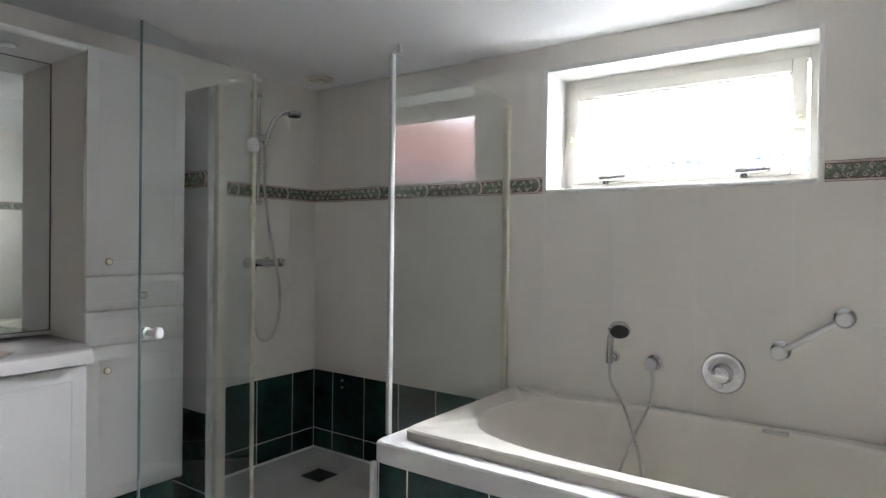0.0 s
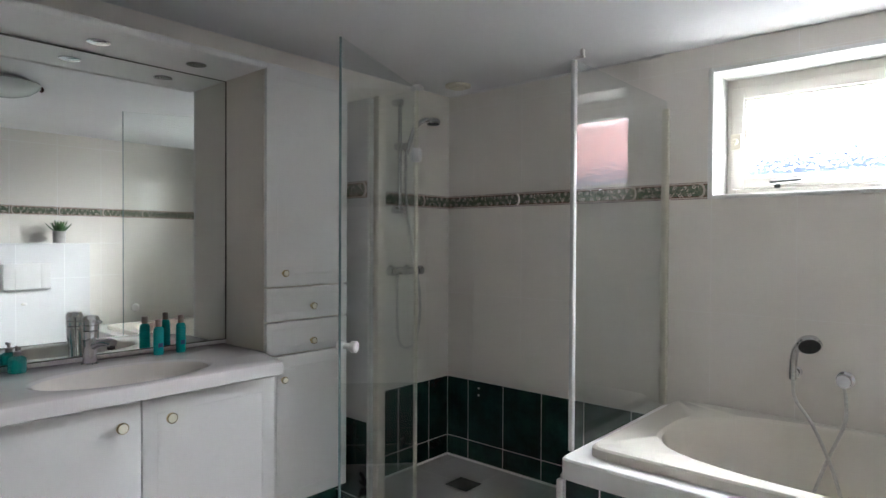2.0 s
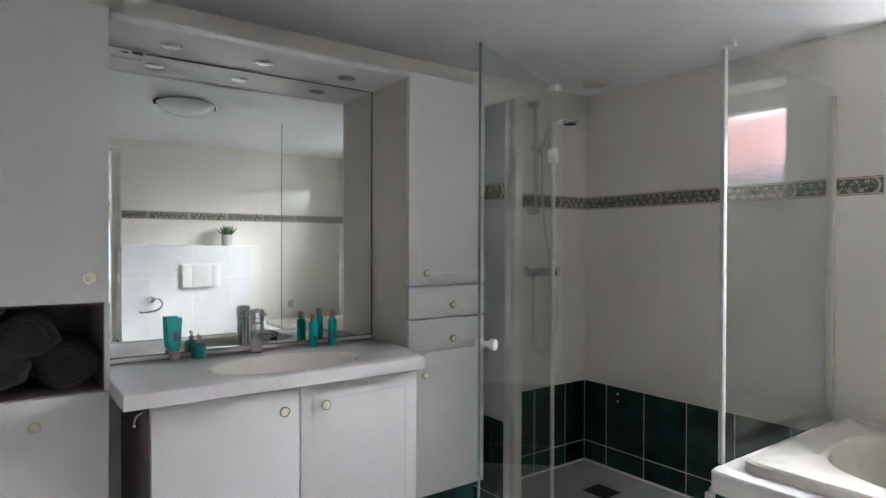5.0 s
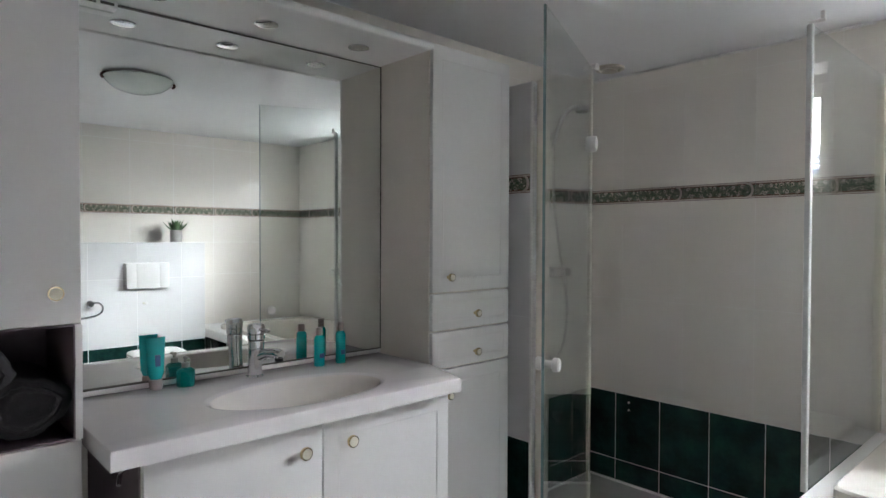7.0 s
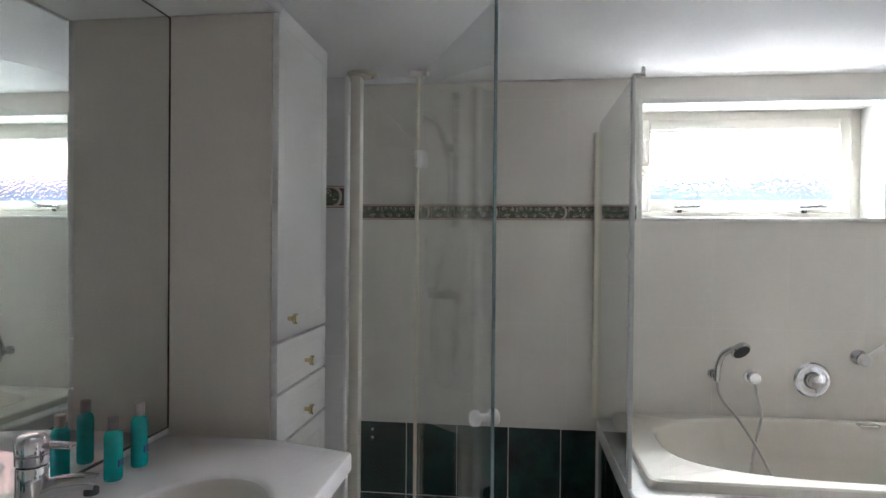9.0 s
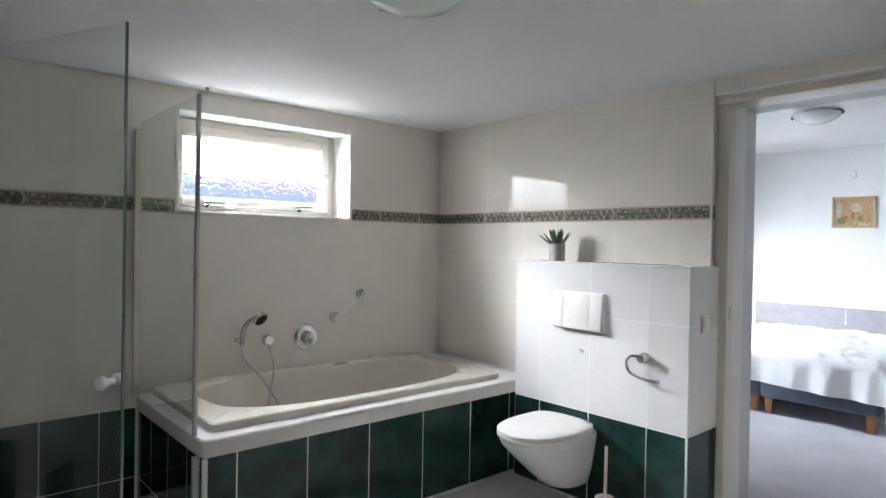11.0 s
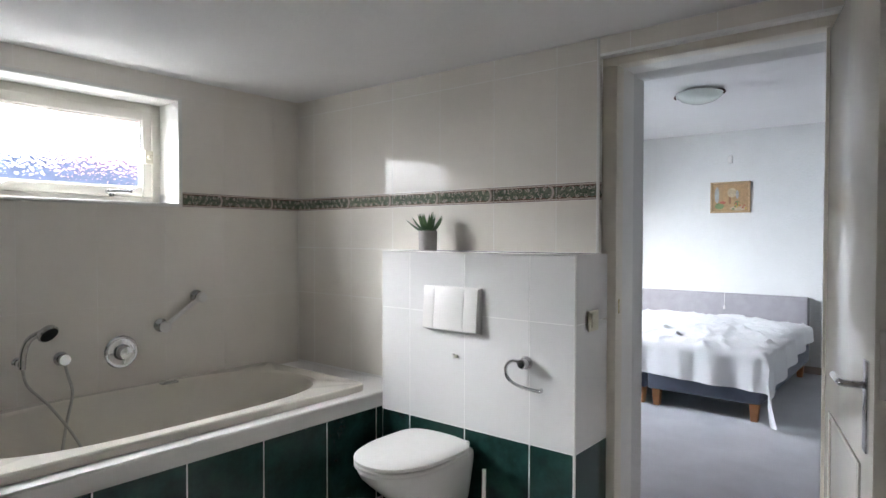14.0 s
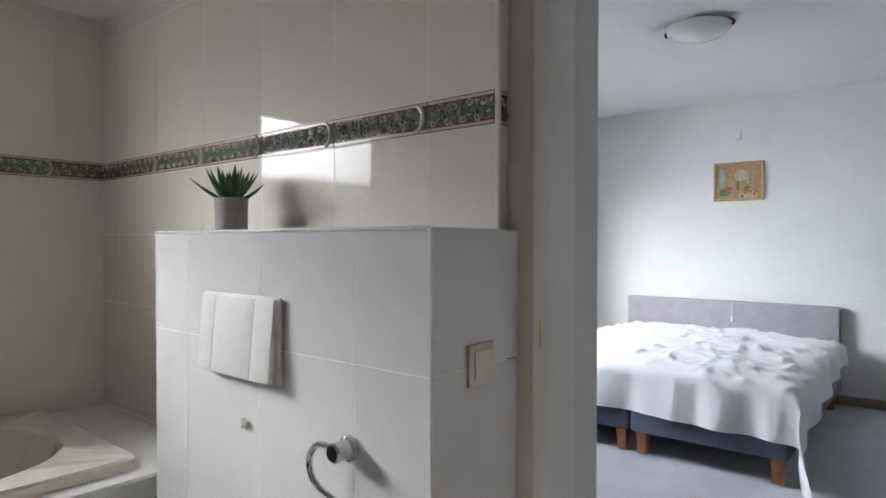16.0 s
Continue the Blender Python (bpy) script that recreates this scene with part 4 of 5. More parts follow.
pot = thing("potted_plant", "small green succulent in a grey concrete pot", "potted plant", (0.730, 1.865, KZ))
PCX, PCY = 0.725, 1.868
pp = part("pot", lathe([(0.040, KZ), (0.044, KZ + 0.003), (0.046, KZ + 0.095), (0.043, KZ + 0.097), (0.041, KZ + 0.086)], 32, (PCX, PCY, 0)), M_POT, pot)
part("soil", lathe([(0.041, KZ + 0.082), (0.041, KZ + 0.086), (0.01, KZ + 0.089)], 20, (PCX, PCY, 0)), M_SOIL, pot)
rng = random.Random(5)
for k in range(20):
    a = k * 2.39996 + rng.uniform(-0.2, 0.2)
    ringk = k / 20
    lean = radians(68 - 58 * ringk + rng.uniform(-7, 7))
    ln = 0.104 - 0.030 * ringk + rng.uniform(-0.010, 0.010)
    d = Vector((math.cos(a) * math.sin(lean), math.sin(a) * math.sin(lean), math.cos(lean)))
    side = Vector((-math.sin(a), math.cos(a), 0))
    up = d.cross(side)
    base = Vector((PCX, PCY, KZ + 0.084)) + Vector((math.cos(a), math.sin(a), 0)) * 0.008
    rings = []
    for u, w_ in ((0.0, 0.6), (0.2, 0.95), (0.42, 1.0), (0.65, 0.78), (0.85, 0.42), (1.0, 0.04)):
        c_ = base + d * ln * u + Vector((0, 0, 0.026 * u * u))
        rings.append([c_ + side * (0.0115 * w_ * math.cos(q)) + up * (0.0046 * w_ * math.sin(q) - 0.003 * w_ * abs(math.cos(q))) for q in [2 * math.pi * m / 8 for m in range(8)]])
    part("leaf", loft(rings), M_LEAF, pot, smooth=60)

brush = thing("toilet_brush", "white toilet brush holder with a chrome handle on the floor", "toilet brush", (0.46, 1.37, 0))
part("holder", lathe([(0.044, 0.0), (0.048, 0.004), (0.048, 0.118), (0.046, 0.124), (0.034, 0.122), (0.032, 0.07)], 28, (0.46, 1.345, 0)), M_PLASTIC, brush)
part("handle", tube([(0.46, 1.345, 0.05), (0.462, 1.342, 0.37)], 0.008, 12), M_BATH_RIM, brush)
part("bristle", lathe([(0.018, 0.03), (0.026, 0.06), (0.020, 0.09)], 16, (0.46, 1.345, 0)), M_DARK, brush)


# ---- ceiling lamps ----
def ceiling_lamp(x, y, z, name_label, group):
    lamp = thing("ceiling_light", name_label, "ceiling lamp", (x, y, z), group)
    part("plate", lathe([(0.11, z), (0.11, z - 0.016), (0.09, z - 0.020)], 32, (x, y, 0)), M_PLASTIC, lamp)
    prof = [(0.165, z - 0.022), (0.168, z - 0.026), (0.152, z - 0.050), (0.118, z - 0.076), (0.066, z - 0.094), (0.02, z - 0.100)]
    part("bowl", lathe(prof, 48, (x, y, 0)), M_OPAL, lamp, smooth=60)
    for s in (-1, 1):
        part("clip", tube(curve_points([(x, y + s * 0.10, z - 0.006), (x, y + s * 0.155, z - 0.012), (x, y + s * 0.178, z - 0.030), (x, y + s * 0.168, z - 0.046)], 5), 0.007, 8), M_BRONZE, lamp)
    part("clip_arm", tube(curve_points([(x + 0.06, y - 0.155, z - 0.010), (x + 0.10, y, z - 0.012), (x + 0.06, y + 0.155, z - 0.010)], 8), 0.004, 6), M_BRONZE, lamp)
    return lamp


ceiling_lamp(-0.90, 1.15, H, "opal glass ceiling bowl lamp with bronze clips, unlit", "ceiling bowl lamps")
ceiling_lamp(3.18, 1.335, BH, "opal glass bowl lamp on the bedroom ceiling, unlit", "ceiling bowl lamps")

# ---- on the washbasin ----
CT = CZ
TX, TYY = -2.400, 1.030
tap = thing("basin_mixer", "chrome single-lever basin mixer on the countertop", "tap", (TX, TYY, CT))


def tilted(r, z, lean=0.0, n=28):
    """A ring of the tap's body, which leans towards the basin."""
    return [(TX + lean + r * math.cos(2 * math.pi * i / n), TYY + r * math.sin(2 * math.pi * i / n), CT + z) for i in range(n)]


part("base_ring", lathe([(0.027, CT), (0.028, CT + 0.003), (0.026, CT + 0.007), (0.022, CT + 0.008)], 28, (TX, TYY, 0)), M_CHROME, tap)
part("body", loft([tilted(0.0225, 0.006), tilted(0.0215, 0.03, 0.002), tilted(0.0225, 0.06, 0.007), tilted(0.0245, 0.085, 0.011), tilted(0.025, 0.122, 0.012), tilted(0.0235, 0.126, 0.012)]), M_CHROME, tap, smooth=45)
spout_ = part("spout", tube(curve_points([(TX + 0.012, TYY + 0.004, CT + 0.068), (TX + 0.045, TYY + 0.016, CT + 0.084), (TX + 0.085, TYY + 0.030, CT + 0.088), (TX + 0.105, TYY + 0.037, CT + 0.084)], 6), 0.0165, 18), M_CHROME, tap)
part("aerator", lathe([(0.0125, CT + 0.074), (0.0125, CT + 0.063), (0.009, CT + 0.062)], 18, (TX + 0.097, TYY + 0.034, 0)), M_DARK, spout_)
cap_ = part("lever_cap", lathe([(0.022, CT + 0.1265), (0.0265, CT + 0.131), (0.0265, CT + 0.146), (0.0245, CT + 0.148), (0.0265, CT + 0.150), (0.0270, CT + 0.172), (0.022, CT + 0.182), (0.008, CT + 0.185)], 28, (TX + 0.012, TYY, 0)), M_CHROME, tap)
part("lever", rbox((TX + 0.030, TYY - 0.004, CT + 0.160), (TX + 0.088, TYY + 0.012, CT + 0.171), 0.004, 3), M_CHROME, cap_)
tap.scale = (1.0, 1.0, 0.92)


def bottle(x, y, h, r, label, print_=True):
    ob = thing("bottle", label, "bottle", (x, y, CT), "toiletry bottles")
    part("body", lathe([(r * 0.9, CT), (r, CT + 0.004), (r, CT + h * 0.70), (r * 0.85, CT + h * 0.76), (r * 0.5, CT + h * 0.80)], 24, (x, y, 0)), M_TEAL, ob)
    part("cap", lathe([(r * 0.62, CT + h * 0.80), (r * 0.62, CT + h * 0.985), (r * 0.52, CT + h)], 20, (x, y, 0)), M_CAP, ob)
    if print_:
        part("print", rbox((x + r * 0.80, y - r * 0.45, CT + h * 0.22), (x + r * 1.01, y + r * 0.45, CT + h * 0.34), 0.001, 1), M_LABEL, ob)
    return ob


bottle(-2.405, 1.268, 0.132, 0.0185, "small teal toiletry bottle with a taupe cap")
bottle(-2.400, 1.350, 0.142, 0.0175, "slim teal toiletry bottle with a taupe cap")
tb = thing("tube", "flat teal cosmetic tube standing on its cap", "tube", (-2.437, 0.747, CT))
part("cap", lathe([(0.017, CT), (0.018, CT + 0.003), (0.018, CT + 0.028), (0.015, CT + 0.030)], 20, (-2.437, 0.747, 0)), M_CAP, tb)
rings = []
for z, a_, b_ in ((0.030, 0.0156, 0.0156), (0.047, 0.0221, 0.0193), (0.089, 0.0239, 0.0138), (0.131, 0.0258, 0.0046), (0.149, 0.0267, 0.0014)):
    rings.append([(-2.437 + b_ * math.cos(t_), 0.747 + a_ * math.sin(t_), CT + z) for t_ in [2 * math.pi * i / 24 for i in range(24)]])
body_ = part("body", loft(rings), M_TEAL, tb, smooth=60)
part("print", rbox((-2.424, 0.741, CT + 0.068), (-2.420, 0.755, CT + 0.100), 0), M_LABEL, body_, smooth=0)
pj = thing("pump_bottle", "short clear teal pump bottle beside the tube", "bottle", (-2.422, 0.826, CT))
part("body", lathe([(0.024, CT), (0.026, CT + 0.004), (0.026, CT + 0.045), (0.018, CT + 0.052), (0.009, CT + 0.055)], 24, (-2.422, 0.826, 0)), M_TEAL_CLEAR, pj)
part("collar", lathe([(0.011, CT + 0.055), (0.011, CT + 0.068), (0.005, CT + 0.070), (0.005, CT + 0.080)], 16, (-2.422, 0.826, 0)), M_CAP, pj)
part("spout", tube([(-2.428, 0.826, CT + 0.082), (-2.397, 0.826, CT + 0.080)], 0.005, 8), M_CAP, pj)


# ---- dark towels ----
def rolled_towel(y, z, r, seed, parent_label):
    """A loose roll lying in the niche, its spiral end to the room."""
    rr = random.Random(seed)
    ob = thing("rolled_towel", parent_label, "towel", (-2.32, y, z - r), "rolled towels in the niche")
    rings = []
    m = 36
    lumps = [rr.uniform(-0.010, 0.010) for _ in range(m)]
    for x, k in ((-2.47, 0.9), (-2.45, 1.0), (-2.36, 1.03), (-2.26, 1.0), (-2.215, 0.98), (-2.198, 0.90), (-2.193, 0.72), (-2.198, 0.66), (-2.193, 0.55), (-2.199, 0.42), (-2.195, 0.3), (-2.20, 0.12)):
        ring = []
        for i in range(m):
            a = 2 * math.pi * i / m
            q = (r + 0.5 * lumps[i] + 0.006 * math.sin(3 * a + seed)) * k
            ring.append((x, y + 1.12 * q * math.cos(a), max(z - r * 0.94, z + 0.92 * q * math.sin(a))))
        rings.append(ring)
    part("roll", loft(rings), M_TOWEL, ob, smooth=60)
    return ob


rolled_towel(0.405, 0.900, 0.078, 1, "black terry towel rolled up in the niche")
rolled_towel(0.215, 0.900, 0.078, 2, "black terry towel rolled up in the niche")
rolled_towel(0.300, 0.990, 0.072, 3, "black terry towel rolled on top of two others")

# ---- towel radiator ----
rad = thing("towel_radiator", "cream towel radiator with curved bars", "radiator", (0.77, -0.28, 0.15))
RY0, RY1 = 0.045, -0.62
for y in (RY0 - 0.075, RY1 + 0.075):
    part("upright", rbox((0.765, y - 0.017, 0.16), (0.799, y + 0.017, 1.50), 0.008, 3), M_RADIATOR, rad)
    for z in (0.30, 1.40):
        part("wall_mount", tube([(0.795, y, z), (0.842, y, z)], 0.012, 10), M_RADIATOR, rad)
levels = [1.458 - 0.0386 * i for i in range(8)] + [1.071 - 0.040 * i for i in range(6)] + [0.726 - 0.040 * i for i in range(7)] + [0.401 - 0.042 * i for i in range(5)]
bar_mesh = None
for z in levels:
    pts = [(0.758 - 0.055 * (1 - ((y - (RY0 + RY1) / 2) / ((RY0 - RY1) / 2)) ** 2), y, 0) for y in [RY0 + (RY1 - RY0) * i / 14 for i in range(15)]]
    if bar_mesh is None:
        ob = part("bar", tube(pts, 0.0125, 10), M_RADIATOR, rad)
        bar_mesh = ob.data
    else:
        ob = new("bar", bar_mesh)
        ob.parent = rad
        ob.matrix_parent_inverse = Matrix.Translation(-Vector(rad["base"]))
    ob.location = (0, 0, z)

hung = thing("hung_towel", "black towel folded over the radiator bars", "towel", (0.69, -0.33, 0.6))
rings = []
bm = bmesh.new()
cols, rows_ = 26, 22
grid_v = []
for i in range(cols + 1):
    y = -0.068 - 0.48 * i / cols
    bulge = 0.758 - 0.055 * (1 - ((y - (RY0 + RY1) / 2) / ((RY0 - RY1) / 2)) ** 2)
    line = []
    for j in range(rows_ + 1):
        s = j / rows_
        z = 1.100 - 0.38 * s
        wav = 0.006 * math.sin(9 * s + 14 * y) + 0.004 * math.sin(37 * y)
        line.append(bm.verts.new((bulge - 0.020 - 0.004 * s + wav, y - 0.012 * s, z)))
    grid_v.append(line)
for a, b in zip(grid_v, grid_v[1:]):
    for j in range(rows_):
        bm.faces.new((a[j], a[j + 1], b[j + 1], b[j]))
ext = bmesh.ops.extrude_face_region(bm, geom=bm.faces[:])
for v in ext["geom"]:
    if isinstance(v, bmesh.types.BMVert):
        v.co.x -= 0.016
part("cloth", bm, M_TOWEL, hung, smooth=60)

# ---- bedroom ----
bed = thing("double_bed", "low double box-spring bed with grey headboard, loosely made", "bed", (4.1, 1.70, 0))
BDX0, BDX1 = 3.14, 5.10
for y0, y1 in ((0.885, 1.690), (1.700, 2.505)):
    part("base", rbox((BDX0, y0, 0.13), (BDX1, y1, 0.285), 0.02, 3), M_BED_BASE, bed, "slate-blue upholstered box-spring base")
    part("mattress", rbox((BDX0 + 0.02, y0 + 0.005, 0.286), (BDX1, y1 - 0.005, 0.455), 0.045, 4), M_LINEN, bed)
    for x in (BDX0 + 0.06, BDX1 - 0.12):
        for y in (y0 + 0.055, y1 - 0.055):
            bm = rbox((x - 0.032, y - 0.032, 0.0), (x + 0.032, y + 0.032, 0.13), 0.004)
            for v in bm.verts:
                if v.co.z < 0.06:
                    v.co.x, v.co.y = x + (v.co.x - x) * 0.72, y + (v.co.y - y) * 0.72
            part("leg", bm, M_WOOD, bed, "tapered orange-brown wooden leg")
part("headboard", rbox((5.10, 0.895, 0.12), (5.185, 2.520, 0.735), 0.018, 3), M_UPHOLSTERY, bed)

sheet = thing("bed_sheet", "rumpled white duvet draped over the bed", "duvet", (4.0, 1.7, 0.46))
bm = bmesh.new()
ns, nt = 120, 110
top_len, drop = 1.86, 0.195
gv = []
for i in range(ns + 1):
    line = []
    for j in range(nt + 1):
        s = i / ns * (top_len + drop + 0.03)
        low = 0.16 + 0.24 * (i / ns) ** 1.6
        t = -low + j / nt * (1.62 + 0.23 + low)
        over_x = max(0.0, s - top_len)
        over_y = max(0.0, -t) + max(0.0, t - 1.62)
        rx = 0.045
        x = 5.02 - min(s, top_len)
        y = 0.885 + min(max(t, 0.0), 1.62)
        z = 0.475
        if over_x > 0:
            q = min(over_x / rx, 1.4)
            x -= rx * math.sin(min(q, math.pi / 2)) * 0.8
            z -= rx * (1 - math.cos(min(q, math.pi / 2))) + max(0.0, over_x - 1.4 * rx)
        if over_y > 0:
            q = min(over_y / rx, 1.4)
            sign = -1 if t < 0 else 1
            y += sign * rx * math.sin(min(q, math.pi / 2)) * 0.8
            z -= (rx * (1 - math.cos(min(q, math.pi / 2))) + max(0.0, over_y - 1.4 * rx)) * 0.9
        hang = min(1.0, (over_x + over_y) / 0.2)
        ridge = (1 - abs(noise.noise(Vector((x * 3.4 + y * 2.0, y * 5.6 - x * 2.4, 7.3)))) * 2.2) ** 9
        crease = (1 - abs(noise.noise(Vector((x * 7.5 - y * 3, y * 8.5 + x * 2, 2.9)))) * 2.0) ** 3
        tuft = max(0.0, noise.noise(Vector((x * 11, y * 12, 8.8))) - 0.12)
        fold = 0.018 * max(0.0, ridge) + 0.007 * max(0.0, crease) + noise.noise(Vector((x * 2.4, y * 2.6, 0.3))) * 0.020 + 0.035 * tuft + noise.noise(Vector((x * 24, y * 21, 4.1))) * 0.0022
        puff = 0.085 * math.sin(math.pi * min(1, max(0, t / 1.62))) ** 0.5 * (0.4 + 0.6 * math.sin(math.pi * min(1, s / top_len)) ** 0.6)
        z += (1 - hang) * (fold + puff)
        wave = 0.014 * math.sin(t * 21 + 2.2 * math.sin(t * 4)) + 0.012 * math.sin(t * 9.5 + s * 2) + 0.024 * noise.noise(Vector((t * 7, s * 3, 2.2)))
        if over_x > 0:
            x -= hang * (0.016 + wave)
            z -= hang * 0.04 * (1.62 - t) / 1.62 * over_x / drop
        if over_y > 0:
            sgn = -1 if t < 0 else 1
            y += sgn * hang * (0.012 + 0.016 * math.sin(s * 15) + 0.010 * noise.noise(Vector((s * 6, t, 3))))
        flare = min(over_x, max(0.0, -t))
        x -= 0.30 * flare
        y -= 0.30 * flare
        line.append(bm.verts.new((x, y, max(0.012, z))))
    gv.append(line)
for a, b in zip(gv, gv[1:]):
    for j in range(nt):
        bm.faces.new((a[j], a[j + 1], b[j + 1], b[j]))
part("cloth", bm, M_LINEN, sheet, smooth=80)

pic = thing("framed_picture", "small framed painting of a still life on the bedroom wall", "picture", (5.19, 1.615, 1.55))
for lo, hi in (((1.425, 1.555), (1.445, 1.872)), ((1.788, 1.555), (1.808, 1.872)), ((1.445, 1.555), (1.788, 1.575)), ((1.445, 1.852), (1.788, 1.872))):
    part("frame", rbox((5.172, lo[0], lo[1]), (5.198, hi[0], hi[1]), 0.004), M_GILT, pic)
cols_ = {"ochre": (0.42, 0.27, 0.13), "cream": (0.52, 0.42, 0.28), "red": (0.42, 0.10, 0.06), "green": (0.14, 0.20, 0.08), "grey": (0.38, 0.40, 0.40), "brown": (0.26, 0.13, 0.06), "yellow": (0.50, 0.34, 0.08)}
pm = {k: material("paint_" + k, v, 0.6, colour2=tuple(c * 0.7 for c in v), scale=30, fine=0.15, fine_scale=90, bump=0.001, bump_scale=200) for k, v in cols_.items()}
canvas = part("canvas", rbox((5.185, 1.445, 1.575), (5.196, 1.788, 1.852)), pm["ochre"], pic, smooth=0)
rr = random.Random(11)
for k, (y, z, w, h) in (("grey", (1.745, 1.74, 0.045, 0.17)), ("cream", (1.60, 1.76, 0.09, 0.10)), ("green", (1.72, 1.625, 0.09, 0.06)), ("red", (1.69, 1.66, 0.06, 0.03)),
                        ("cream", (1.54, 1.60, 0.16, 0.05)), ("green", (1.55, 1.65, 0.06, 0.05)), ("brown", (1.62, 1.68, 0.025, 0.08)), ("grey", (1.55, 1.74, 0.03, 0.09))):
    part("brush_patch", lathe([(0.5, 5.1845), (0.45, 5.1835)], 14, (0, y, z), "x", sx=w, sy=h), pm[k], canvas, smooth=0)
for _ in range(14):
    y, z = rr.uniform(1.46, 1.62), rr.uniform(1.585, 1.66)
    part("brush_patch", lathe([(0.011, 5.1833), (0.008, 5.1820)], 10, (0, y, z), "x"), pm[rr.choice(["red", "yellow", "green", "yellow", "ochre"])], canvas, smooth=0)

sensor = thing("wall_sensor", "small white sensor box high on the bedroom wall", "sensor", (5.19, 1.62, 2.10))
part("case", rbox((5.175, 1.600, 2.060), (5.199, 1.645, 2.140), 0.006), M_PLASTIC, sensor)
cord = thing("pull_switch", "white pull cord with a small toggle hanging at the headboard", "pull switch", (5.09, 1.637, 0.6))
part("cord", tube([(5.094, 1.637, 0.742), (5.092, 1.637, 0.61)], 0.0022, 6), M_PLASTIC, cord)
part("toggle", lathe([(0.004, 0.615), (0.009, 0.595), (0.011, 0.575), (0.006, 0.57)], 12, (5.092, 1.637, 0)), M_PLASTIC, cord)

# ---- tiles, borders and trims ----
tile_cache = {}


def tile_mesh(w, h, mat, t=TH, c=0.0003):
    """A tile lying on z = 0, its worn edge eased, centred on the origin."""
    key = (round(w, 4), round(h, 4), mat.name, t)
    if key not in tile_cache:
        u, v = w / 2, h / 2
        co = [(-u, -v, 0), (u, -v, 0), (u, v, 0), (-u, v, 0), (-u, -v, t - c), (u, -v, t - c), (u, v, t - c), (-u, v, t - c),
              (-u + c, -v + c, t), (u - c, -v + c, t), (u - c, v - c, t), (-u + c, v - c, t)]
        faces = [(0, 3, 2, 1), (8, 9, 10, 11)] + [(i, (i + 1) % 4, 4 + (i + 1) % 4, 4 + i) for i in range(4)] + [(4 + i, 4 + (i + 1) % 4, 8 + (i + 1) % 4, 8 + i) for i in range(4)]
        me = bpy.data.meshes.new("tile")
        me.from_pydata(co, [], faces)
        me.materials.append(mat)
        tile_cache[key] = me
    return tile_cache[key]


def scroll(bm, cu, cv, r, turn, flip, mat_index, z0=0.0078):
    """A raised leaf scroll of the border."""
    before = len(bm.faces)
    pts = []
    for i in range(13):
        a = turn + flip * i * 0.55
        q = r * (1 - i / 15)
        pts.append((cu + q * math.cos(a), cv + q * math.sin(a), z0 + 0.0012))
    tube(pts, 0.0022, 5, bm, [0.5 + 0.8 * math.sin(math.pi * (i + 1) / 14) for i in range(13)])
    bm.faces.ensure_lookup_table()
    for f in bm.faces[before:]:
        f.material_index = mat_index


border_cache = {}


